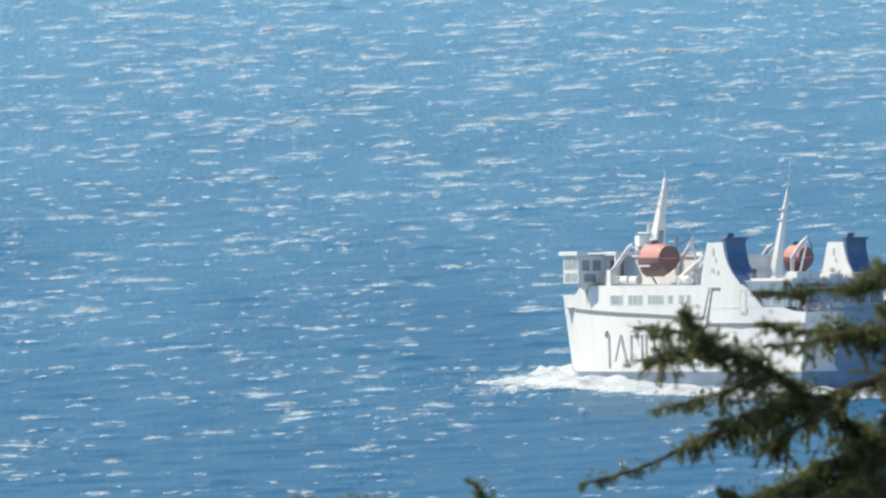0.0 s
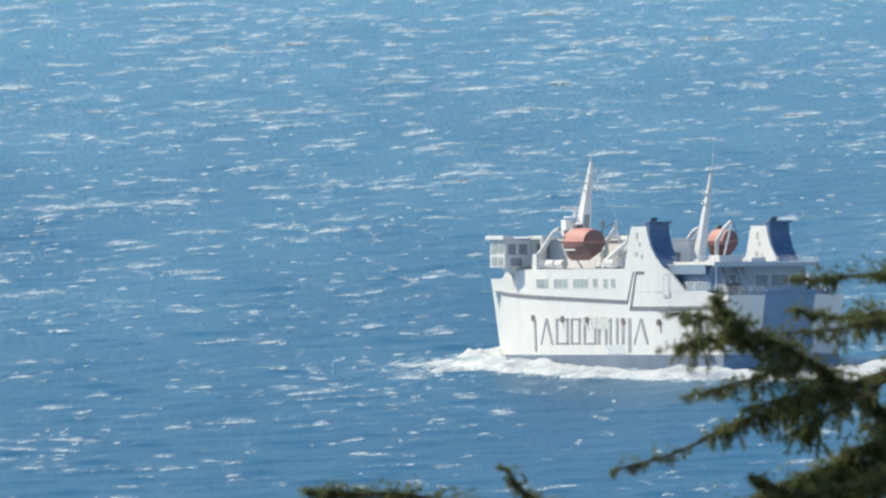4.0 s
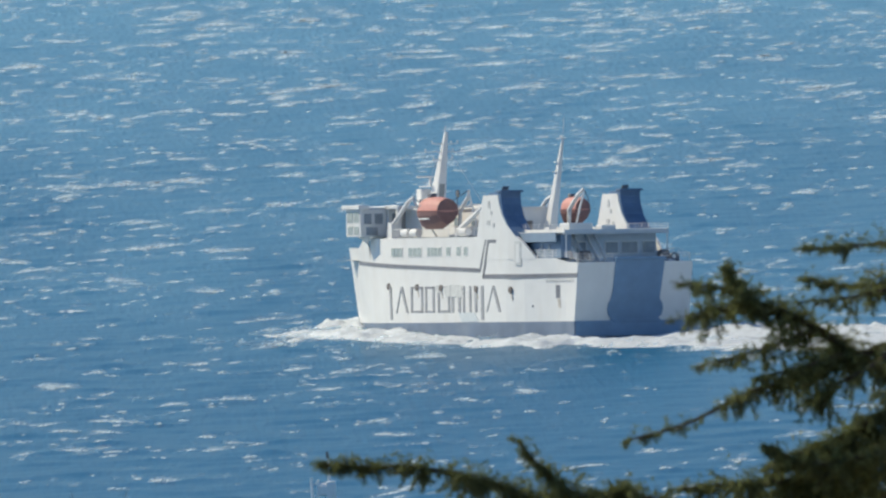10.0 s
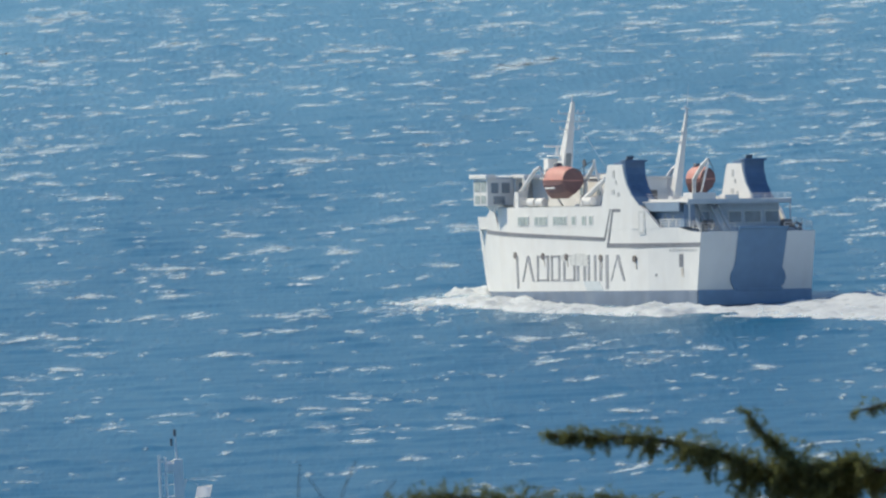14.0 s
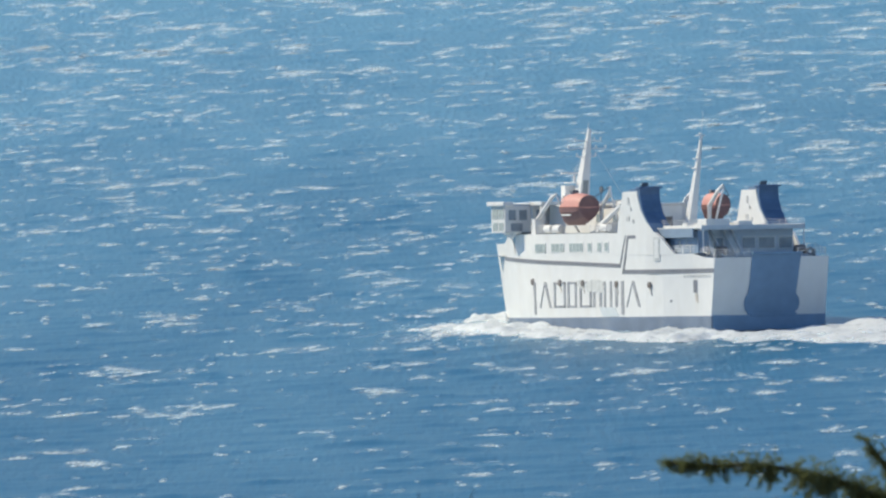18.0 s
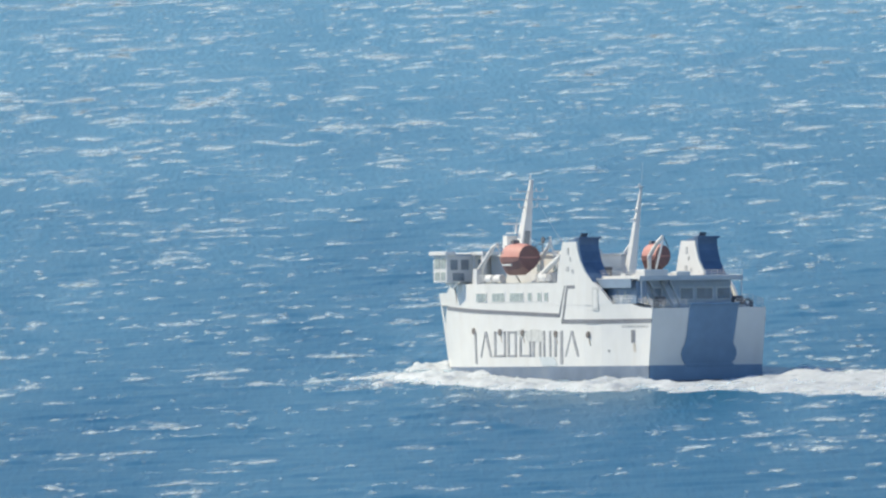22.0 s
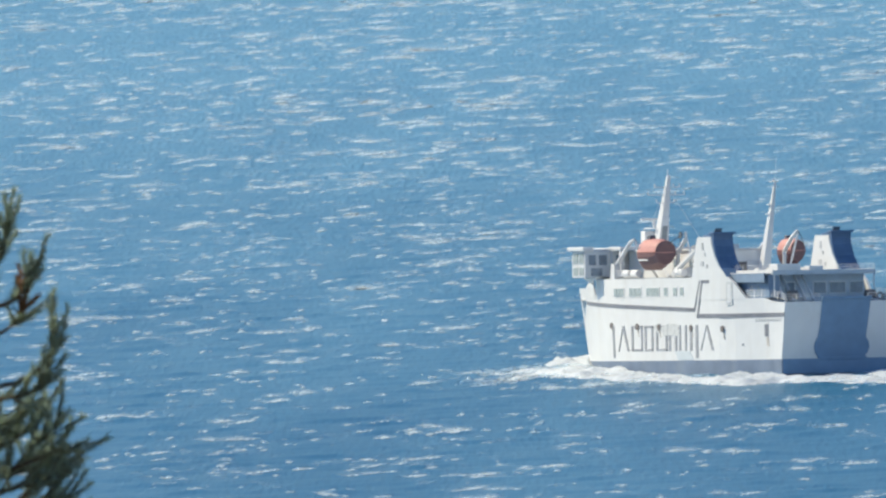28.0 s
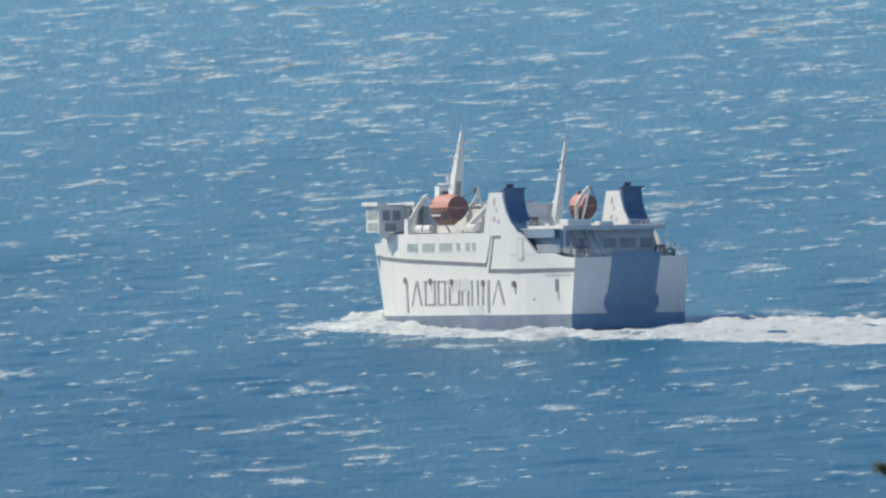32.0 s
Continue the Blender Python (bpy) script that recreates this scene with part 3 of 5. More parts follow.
def build_ferry():
    ferry = new("ferry")
    tagged(ferry, "white car ferry with navy stern ramp and twin funnels under way", "ferry")
    top = lambda x: 9.15 if x < 3.2 else 9.72 if x < 21 else 9.72
    part("hull", shell([1.9, 4.0, 6.5, 8.6, 9.72], top), WHITE, ferry, "white painted steel hull")
    part("boot_topping", shell([-2.6, 0.0, 1.9]), BOOT, ferry, "blue-grey paint band at the waterline")
    # flush superstructure forward of the funnels, with bulwark to the bow
    bm = bmesh.new()
    xs = [21.5, 28, 36, 42, 46, 50, 53.2]
    rings = []
    for x in xs:
        w = half_breadth(x, 9.7)
        rings.append([bm.verts.new((x, s * w, z)) for s, z in ((1, 9.7), (1, 12.45), (-1, 12.45), (-1, 9.7))])
    for a, b in zip(rings, rings[1:]):
        for k in range(4):
            j = (k + 1) % 4
            bm.faces.new((a[k], a[j], b[j], b[k]))
    bm.faces.new(rings[0])
    bm.faces.new(rings[-1][::-1])
    house = part("superstructure", bm, WHITE, ferry, "white superstructure flush with the hull")
    part("boat_deck", box(21.6, 53, -8.6, 8.6, 12.46, 12.52), DECK, ferry)
    bow = bmesh.new()
    rings = []
    for x in (53.2, 56, 59, 62, 65, 68, 70.5, 72.4):
        w = half_breadth(x, 9.7)
        z1 = 12.2 if x < 57 else 11.35
        rings.append([bow.verts.new((x + 0.1 * (z - 9.7), s * (w + 0.10 * (z - 9.7) - i), z)) for s, z, i in ((1, 9.7, 0), (1, z1, 0), (1, z1, 0.15), (1, 9.72, 0.15))])
    for mirror in (1, -1):
        ring2 = rings if mirror == 1 else [[bow.verts.new((v.co.x, -v.co.y, v.co.z)) for v in ring] for ring in rings]
        for a, b in zip(ring2, ring2[1:]):
            for k in range(4):
                j = (k + 1) % 4
                bow.faces.new((a[k], a[j], b[j], b[k]))
    part("bow_bulwark", bow, WHITE, ferry, "white flared bulwark round the foredeck")
    # painted stripes
    fore = lambda x: 8.35 + 0.0285 * (x - 21)
    for side in (1, -1):
        part("stripe", band(21.0, 60.0, lambda x: fore(x) - 0.26, lambda x: fore(x) + 0.22, side, steps=16), STRIPE, ferry, "slate grey stripe along the side")
        part("stripe", band(0.0, 20.2, lambda x: 7.25 + 0.004 * abs(x - 10), lambda x: 7.78 + 0.004 * abs(x - 10), side), STRIPE, ferry, "slate grey stripe along the side")
        part("stripe", side_plate([(21.1, 8.1), (20.75, 8.1), (19.0, 12.1), (19.35, 12.1)], side), STRIPE, ferry)
        part("stripe", side_plate([(20.25, 7.3), (19.85, 7.3), (18.35, 11.7), (16.5, 11.7), (16.5, 12.1), (18.75, 12.1)], side), STRIPE, ferry)
    # windows of the saloon
    for side in (1, -1):
        for x0, x1, n in ((44.6, 41.3, 3), (39.6, 36.1, 3), (34.6, 30.9, 4), (29.6, 28.5, 1), (26.9, 25.8, 1), (24.95, 23.95, 1)):
            lo, hi = min(x0, x1), max(x0, x1)
            window = part("window", side_plate([(lo - 0.08, 10.07), (hi + 0.08, 10.07), (hi + 0.08, 11.33), (lo - 0.08, 11.33)], side, 0.05), WHITE_TRIM, house, "saloon window in a white frame")
            for k in range(n):
                a = lo + (hi - lo) * (k + 0.06) / n
                b = lo + (hi - lo) * (k + 0.94) / n
                part("pane", side_plate([(a, 10.18), (b, 10.18), (b, 11.22), (a, 11.22)], side, 0.07), WINDOW_GREY, window)
    # plain markings where the line's name stands
    for side in (1, -1):
        for kind, x, z0, w in (("bar", 45.4, 2.3, 0.7), ("wedge", 41.7, 3.15, 3.9), ("frame", 37.5, 3.15, 3.2), ("frame", 34.1, 3.15, 2.5), ("frame", 30.4, 3.15, 3.2), ("bar", 28.1, 3.15, 0.6),
                               ("bar", 26.3, 3.15, 0.6), ("pair", 24.3, 3.15, 2.2), ("bar", 22.0, 3.15, 0.6), ("bar", 20.3, 2.2, 0.7), ("wedge", 17.4, 3.15, 3.9)):
            for shape in marking_shapes(kind, x, z0, w, 6.4):
                part("marking", side_plate(shape, side, 0.06), MARK, ferry)
        part("repaint", side_plate(blot(27.9, 5.75, 3.6, 1.05, 5), side, 0.075), PATCH, ferry, "smeared patch of grey-white overpaint")
        part("repaint", side_plate(blot(31.6, 6.1, 1.3, 0.6, 8), side, 0.07), PATCH, ferry, "smeared patch of grey-white overpaint")
        # third patch is a faint hull shadow painted on in grey
        part("repaint", side_plate([(26.6, 3.1), (25.2, 3.15), (22.4, 3.1), (21.3, 2.0), (25.6, 1.95), (26.1, 2.4)], side, 0.05), HULL_SHADOW, ferry, "grey patch painted as a shadow above the waterline")
        for x in (45.9, 37.4, 31.1, 21.9, 13.0):
            z = 5.85 + 0.018 * (x - 13)
            y = side * half_breadth(x, z)
            port = part("scupper", tube([(x, y - side * 0.1, z), (x, y + side * 0.14, z)], 0.42, 12), RUST, ferry, "dark rusty mooring port")
            part("rust_run", side_plate([(x - 0.22, z - 0.2), (x + 0.1, z - 0.2), (x - 0.35, z - 1.3), (x - 0.5, z - 1.2)], side, 0.055), TAN_STREAK, port)
        part("pilot_door", side_plate([(3.2, 4.8), (3.9, 4.8), (3.9, 6.4), (3.2, 6.4)], side, 0.06), STRIPE, ferry, "dark recessed pilot door")
        part("pilot_ladder", side_plate([(3.0, 3.6), (3.4, 3.6), (3.6, 4.7), (3.1, 4.7)], side, 0.07), TAN_STREAK, ferry)
        part("draught_mark", side_plate([(8.3, 3.7), (8.55, 3.7), (8.55, 3.95), (8.3, 3.95)], side, 0.06), STRIPE, ferry)
        for k in range(9):
            part("marking", side_plate([(0.6 + k * 0.6, 6.72), (1.0 + k * 0.6, 6.72), (1.0 + k * 0.6, 7.05), (0.6 + k * 0.6, 7.05)], side, 0.055), FADED, ferry)
        part("vent_door", side_plate([(10.5, 8.9), (11.9, 8.9), (11.9, 11.85), (10.5, 11.85)], side, 0.07), PATCH, ferry, "tall ventilation door with grey edges")
        part("vent_grille", side_plate([(10.8, 9.2), (11.6, 9.2), (11.6, 11.5), (10.8, 11.5)], side, 0.09), WHITE, ferry)
    build_funnel(ferry, 1)
    build_funnel(ferry, -1)
    build_bridge(ferry)
    build_upper_works(ferry)
    build_stern(ferry)
    build_masts(ferry)
    build_lifeboat(ferry, (35.1, 8.6, 15.6), 1)
    build_lifeboat(ferry, (30.6, -8.6, 15.6), -1)
    return ferry


def build_bridge(ferry):
    wheel = part("wheelhouse", box(50.3, 57.0, -7.0, 7.0, 12.5, 16.2, edge=0.08), WHITE, ferry, "white wheelhouse across the ship")
    part("roof", box(50.0, 57.4, -7.2, 7.2, 16.2, 16.5, edge=0.06), WHITE, wheel)
    for k in range(8):
        part("window", box(57.0, 57.06, -6.6 + k * 1.68, -5.2 + k * 1.68, 14.4, 15.7), GLASS, wheel)
    for y, z0, z1, w in ((5.9, 14.3, 15.6, 1.1), (3.9, 14.3, 15.6, 1.0), (1.6, 13.0, 15.0, 0.8), (-3.0, 13.0, 15.0, 0.8), (6.0, 12.7, 13.8, 1.5)):
        part("window", box(50.22, 50.3, y - w / 2, y + w / 2, z0, z1), GLASS, wheel, "dark window in the shaded aft wall")
    for side in (1, -1):
        wing = part("bridge_wing", box(50.7, 54.6, side * 7.0, side * 10.7, 12.7, 16.1, edge=0.06), WHITE, ferry, "enclosed white bridge wing overhanging the side")
        part("wing_roof", box(50.2, 55.0, side * 9.7, side * 11.15, 16.1, 16.65, edge=0.08), WHITE, wing)
        # inner roof coloured as if shaded, beside the white outer end
        part("wing_roof", box(50.65, 54.8, side * 6.8, side * 9.7, 16.1, 16.35, edge=0.05), SHADE_PALE, wing)
        for x0, x1, z0, z1 in ((51.1, 52.5, 14.5, 15.8), (52.8, 54.2, 14.5, 15.8), (51.2, 52.4, 13.0, 14.0), (52.8, 54.1, 13.0, 14.0)):
            part("window", box(x0, x1, side * 10.65, side * 10.76, z0, z1), WINDOW_GREY, wing)
        for y0, y1, z0, z1 in ((7.6, 8.7, 14.3, 15.6), (9.2, 10.2, 14.3, 15.6), (8.3, 9.9, 12.9, 13.9)):
            part("window", box(50.64, 50.72, side * y0, side * y1, z0, z1), GLASS, wing)
        part("wing_cap", box(47.4, 51.0, side * 4.9, side * 7.2, 16.1, 16.6, edge=0.08), WHITE, wheel, "white roof edge abaft the wheelhouse")
        part("wing_post", box(47.6, 48.1, side * 6.6, side * 7.1, 12.5, 16.1), WHITE, wheel)
        railing(ferry, [(47.5, side * 8.7, 12.5), (40.5, side * 9.3, 12.5)])
        railing(ferry, [(29.5, side * 9.6, 12.5), (22.5, side * 9.7, 12.5)])
        part("bracket", prism([(54.4, 12.7), (50.9, 12.7), (52.0, 11.9)], side * 9.0, side * 9.3), WHITE, wing)
    part("foredeck", box(53, 66, -6.0, 6.0, 9.74, 9.8), DECK, ferry)
    part("windlass", tube([(62, -1.6, 10.4), (62, 1.6, 10.4)], 0.55, 10), SOOT, ferry)


def build_upper_works(ferry):
    house = part("deckhouse", box(30.0, 49.5, -5.0, 5.0, 12.5, 15.9, edge=0.06), WHITE, ferry, "long white deckhouse between the lifeboats")
    part("roof", box(29.7, 50.0, -5.3, 5.3, 15.9, 16.15, edge=0.05), WHITE, house)
    annexe = part("after_house", box(22.2, 30.0, 0.3, 5.0, 12.5, 15.9, edge=0.06), WHITE, ferry, "white after end of the deckhouse")
    part("roof", box(21.9, 29.7, 0.0, 5.3, 15.9, 16.15, edge=0.05), WHITE, annexe)
    for x in (31.5, 36.0, 41.0):
        for side in (1, -1):
            part("window", box(x - 0.5, x + 0.5, side * 4.98, side * 5.05, 13.9, 14.9), GLASS, house)
    part("door", box(24.0, 25.1, 4.98, 5.06, 12.6, 14.6), RUST, annexe, "brown steel door")
    part("door", box(22.12, 22.2, 1.7, 2.9, 12.6, 14.4), RUST, annexe, "brown steel door")
    part("window", box(22.12, 22.2, 3.6, 4.2, 13.2, 14.0), GLASS, annexe)
    part("locker", box(22.5, 24.0, 5.6, 7.0, 12.52, 13.8, edge=0.08), WHITE_TRIM, ferry, "white deck locker")
    part("life_raft", tube([(40.9, 9.0, 13.1), (42.6, 9.0, 13.1)], 0.5, 10), WHITE_TRIM, ferry, "white life raft canister")
    part("life_raft", tube([(38.5, 9.0, 13.1), (40.2, 9.0, 13.1)], 0.5, 10), WHITE_TRIM, ferry, "white life raft canister")
    part("life_raft", tube([(25.5, 9.0, 13.1), (27.3, 9.0, 13.1)], 0.5, 10), WHITE_TRIM, ferry, "white life raft canister")
    for x in (44.5, 46.5):
        part("vent_cowl", tube([(x, 3.2, 16.1), (x, 3.2, 17.0), (x + 0.5, 3.2, 17.3)], 0.32, 8), WHITE_TRIM, ferry)
    part("search_light", tube([(49.0, 3.0, 16.2), (49.0, 3.0, 17.3)], 0.25, 8), SOOT, ferry)
    # after saloon under the deck above, its shade put into blue-grey colours
    aft = part("after_saloon", box(4.4, 21.5, -6.0, 6.9, 9.72, 12.6), SHADE_PALE, ferry, "after saloon under an overhanging deck, coloured pale blue-grey as shaded")
    part("after_deck", box(2.2, 22.0, -6.6, 8.1, 12.6, 12.85), SHADE_PALE, ferry, "overhanging sun deck, coloured pale blue-grey as shaded")
    part("port_cabin", box(2.9, 13.3, 6.9, 8.35, 9.72, 12.55), SHADE_BLUE, ferry, "cabin wall along the side deck, coloured blue-grey as shaded")
    part("deck_wing", box(2.6, 13.4, 8.1, 8.95, 12.66, 12.82), DECK, ferry, "grey edge of the sun deck")
    part("fascia", box(2.6, 13.5, 8.95, 9.08, 11.7, 12.84, edge=0.03), SHADE_BLUE, ferry, "fascia plate hung from the deck edge, coloured blue-grey as shaded")
    part("fascia_trim", box(2.6, 13.5, 8.94, 9.12, 12.84, 12.92), WHITE_TRIM, ferry)
    for x, w, low, high in ((10.6, 0.6, 9.9, 11.5), (7.6, 0.55, 10.5, 11.3), (5.6, 0.55, 10.5, 11.3)):
        part("window", box(x - w / 2, x + w / 2, 8.32, 8.4, low, high), GLASS, aft)
    for side, y in ((1, 8.0), (-1, -6.5)):
        part("screen", box(2.2, 14.5, y - 0.05, y + 0.05, 12.85, 13.25), WHITE_TRIM, ferry, "low bulwark round the sun deck")
        railing(ferry, [(2.2, y, 13.25), (14.0, y, 13.25)], 0.6, 2, thick=0.018)
        for x in (6.0, 8.6, 11.0, 14.0, 17.0) if side < 0 else ():
            part("window", box(x - 0.45, x + 0.45, -6.06, -5.97, 10.6, 11.6), GLASS, aft)
        for x in (2.6, 5.5, 8.5):
            part("pillar", tube([(x, y - side * 0.15, 9.7), (x, y - side * 0.15, 12.6)], 0.1, 6), WHITE_TRIM, ferry)
    part("screen", box(2.1, 2.25, -6.5, 8.0, 12.85, 13.2), SHADE_PALE, ferry, "low bulwark round the sun deck")
    for y, w in ((0.3, 1.7), (-2.2, 2.2), (-4.9, 1.8), (4.6, 1.3)):
        window = part("window", box(4.3, 4.4, y - w / 2 - 0.15, y + w / 2 + 0.15, 10.1, 11.75), WHITE_TRIM, aft)
        part("pane", box(4.24, 4.32, y - w / 2, y + w / 2, 10.25, 11.6), GLASS, window)
    for y in (6.3, 3.4):
        stair = part("stair", bmesh_stair(y), WHITE_TRIM, ferry, "white steel stair to the sun deck")
        for dy in (-0.55, 0.55):
            part("stringer", prism([(1.3, 9.2), (1.9, 9.2), (4.9, 12.8), (4.3, 12.8)], y + dy - 0.06, y + dy + 0.06), WHITE_TRIM, stair)
    part("deck_box", box(3.0, 5.6, 3.6, 6.9, 12.86, 14.0, edge=0.08), WHITE, ferry, "white deck box on the sun deck")
    part("deck_box", box(2.6, 4.2, 0.6, 2.6, 12.86, 13.7, edge=0.08), WHITE, ferry, "white deck box on the sun deck")
    for y in (7.6, 6.1, 2.6, 1.2):
        part("bench", box(6.0, 7.2, y - 0.5, y + 0.5, 12.86, 13.5), WHITE_TRIM, ferry)


def bmesh_stair(y):
    bm = bmesh.new()
    for k in range(14):
        s = k / 13
        box(1.6 + 3.0 * s - 0.14, 1.6 + 3.0 * s + 0.14, y - 0.5, y + 0.5, 9.35 + 3.4 * s, 9.4 + 3.4 * s, bm)
    return bm


def build_stern(ferry):
    port_edge = [(3.4, 9.55), (3.55, 6.0), (3.75, 4.6), (4.1, 4.0), (4.2, 3.3), (4.0, 2.6), (3.7, 2.2), (3.6, 1.95)]
    starboard_edge = [(3.45, 9.55), (3.15, 6.0), (3.0, 4.6), (3.45, 4.0), (3.6, 3.3), (3.4, 2.6), (3.0, 2.2), (3.0, 1.95)]
    ramp = bmesh.new()
    mid = -0.62
    pts = [(mid + y, z) for y, z in port_edge] + [(mid - y, z) for y, z in reversed(starboard_edge)]
    a = [ramp.verts.new((-0.17, y, z)) for y, z in pts]
    b = [ramp.verts.new((0.02, y, z)) for y, z in pts]
    ramp.faces.new(a)
    ramp.faces.new(b[::-1])
    for i in range(len(a)):
        j = (i + 1) % len(a)
        ramp.faces.new((a[i], b[i], b[j], a[j]))
    gate = part("stern_ramp", ramp, NAVY, ferry, "raised navy blue stern ramp")
    part("hinge_beam", box(-0.2, 0.0, mid - 3.3, mid + 3.3, 1.7, 2.15, edge=0.05), NAVY, gate)
    part("ramp_lip", box(-0.5, 0.1, mid - 3.5, mid + 3.5, 9.45, 9.75, edge=0.05), NAVY, gate)
    part("stern_belting", box(-0.14, 0.1, -7.9, 7.9, 0.1, 1.93), NAVY, ferry, "navy band under the stern")
    ring = bmesh.new()
    made = []
    for i in range(18):
        q = i / 18 * math.tau
        made.append([ring.verts.new((-0.05 + 0.17 * math.sin(p), -5.4 + (0.40 + 0.14 * math.cos(p)) * math.cos(q), 9.75 + (0.40 + 0.14 * math.cos(p)) * math.sin(q))) for p in [k / 6 * math.tau for k in range(6)]])
    for i in range(18):
        u, v = made[i], made[(i + 1) % 18]
        for k in range(6):
            j = (k + 1) % 6
            ring.faces.new((u[k], u[j], v[j], v[k]))
    part("fender_tyre", ring, SOOT, ferry, "black tyre fender on the stern rail", smooth=True)
    railing(ferry, [(0.3, 7.8, 9.15), (0.3, 3.0, 9.15)], 1.0)
    railing(ferry, [(0.3, -3.9, 9.15), (0.3, -7.8, 9.15)], 1.0)
    for side in (1, -1):
        railing(ferry, [(0.3, side * 7.8, 9.15), (3.0, side * 8.2, 9.7), (7.6, side * 9.0, 9.7)], 1.0)
        for x in (1.4, 3.2, 5.2):
            part("bollard", tube([(x, side * 6.9, 9.1), (x, side * 6.9, 10.0)], 0.22, 8), SOOT, ferry)
        part("winch", tube([(2.2, side * 5.0, 10.0), (2.2, side * 6.0, 10.0)], 0.6, 10), RUST, ferry)
        part("liferaft", tube([(4.6, side * 7.2, 10.1), (6.2, side * 7.2, 10.1)], 0.42, 10), WHITE_TRIM, ferry)


def mast_form(base, top, w0, w1):
    bm = bmesh.new()
    rings = []
    for (x, y, z), w, d in ((base, w0, w0 * 1.25), (top, w1, w1 * 1.2)):
        rings.append([bm.verts.new((x + sx * d / 2, y + sy * w / 2, z)) for sx, sy in ((1, 1), (-1, 1), (-1, -1), (1, -1))])
    for k in range(4):
        j = (k + 1) % 4
        bm.faces.new((rings[0][k], rings[0][j], rings[1][j], rings[1][k]))
    bm.faces.new(rings[0])
    bm.faces.new(rings[1][::-1])
    return bm


def build_masts(ferry):
    mast = part("radar_mast", mast_form((50.5, 0, 16.4), (47.7, 0, 25.7), 1.5, 0.36), WHITE, ferry, "tapered white radar mast on the wheelhouse")
    part("pole", tube([(48.0, 0, 25.6), (47.9, 0, 26.5)], 0.06, 6), WHITE_TRIM, mast)
    for z, w in ((23.2, 2.6), (24.2, 1.8), (22.2, 1.3)):
        x = 50.5 - 2.8 * (z - 16.4) / 9.3
        yard = part("yard", box(x - 0.09, x + 0.09, -w, w, z - 0.07, z + 0.07), WHITE_TRIM, mast, "white cross yard")
        for y in (-w, w, -w * 0.5):
            part("lamp", tube([(x, y, z), (x, y, z + 0.45)], 0.11, 6), WHITE_TRIM, yard)
    part("radar_scanner", box(51.9, 52.3, -1.9, 1.9, 20.0, 20.25, edge=0.04), WHITE_TRIM, mast)
    part("radar_post", tube([(52.1, 0, 19.0), (52.1, 0, 20.0)], 0.2, 8), WHITE_TRIM, mast)
    part("radar_platform", box(50.2, 53.0, -1.1, 1.1, 18.85, 19.0), WHITE_TRIM, mast)
    part("locker_box", box(51.6, 52.8, 0.2, 1.6, 16.5, 18.6), WHITE_TRIM, mast)
    part("door", prism([(49.36, 17.0), (49.5, 17.0), (49.0, 19.2), (48.86, 19.2)], -0.36, 0.36), DECK, mast, "grey mast door")
    part("signal_disc", tube([(49.6, -2.6, 18.0), (49.6, -2.45, 18.0)], 0.45, 10), SOOT, mast)
    part("signal_post", tube([(49.7, -2.5, 16.5), (49.7, -2.5, 18.0)], 0.06, 5), SOOT, mast)
    for side in (1, -1):
        part("stay", tube([(48.3, 0, 24.4), (46.5, side * 4.8, 16.1)], 0.03, 4), WHITE_TRIM, mast)
    aft = part("after_mast", mast_form((20.75, 0, 12.85), (17.1, 0, 24.6), 1.15, 0.22), WHITE, ferry, "slender raked white mast abaft the deckhouse")
    for z in (20.4, 21.6, 24.5):
        x = 20.75 - 3.65 * (z - 12.85) / 11.75
        part("yard", box(x - 0.06, x + 0.7, -0.5, 0.5, z - 0.06, z + 0.06), WHITE_TRIM, aft)
        part("lamp", tube([(x + 0.5, 0.0, z), (x + 0.5, 0.0, z + 0.4)], 0.13, 6), WHITE_TRIM, aft)
    part("aerial", tube([(17.1, 0, 24.5), (16.7, 0, 27.6)], 0.03, 4), WHITE_TRIM, aft)


FERRY = build_ferry()


def rake_stern(ferry):
    """The stern leans out over the water towards its top."""
    for ob in ferry.children_recursive:
        if ob.type != "MESH" or ob.location.length > 0.01:
            continue
        n = len(ob.data.vertices)
        co = np.zeros(n * 3)
        ob.data.vertices.foreach_get("co", co)
        co = co.reshape(n, 3)
        if co[:, 0].min() > 4 or co[:, 2].min() > 11.3:
            continue
        co[:, 0] -= 1.2 * np.clip((co[:, 2] - 1.9) / 7.3, 0, 1) * np.clip((4 - co[:, 0]) / 4, 0, 1)
        ob.data.vertices.foreach_set("co", co.reshape(-1))
        ob.data.update()


rake_stern(FERRY)


# ---- foam that the ferry throws up; level with the sea, same axes as the ferry ----
def fbm(x, y, seed, octaves=4):
    return noise.fractal(Vector((x, y, seed)), 0.9, 2.1, octaves)


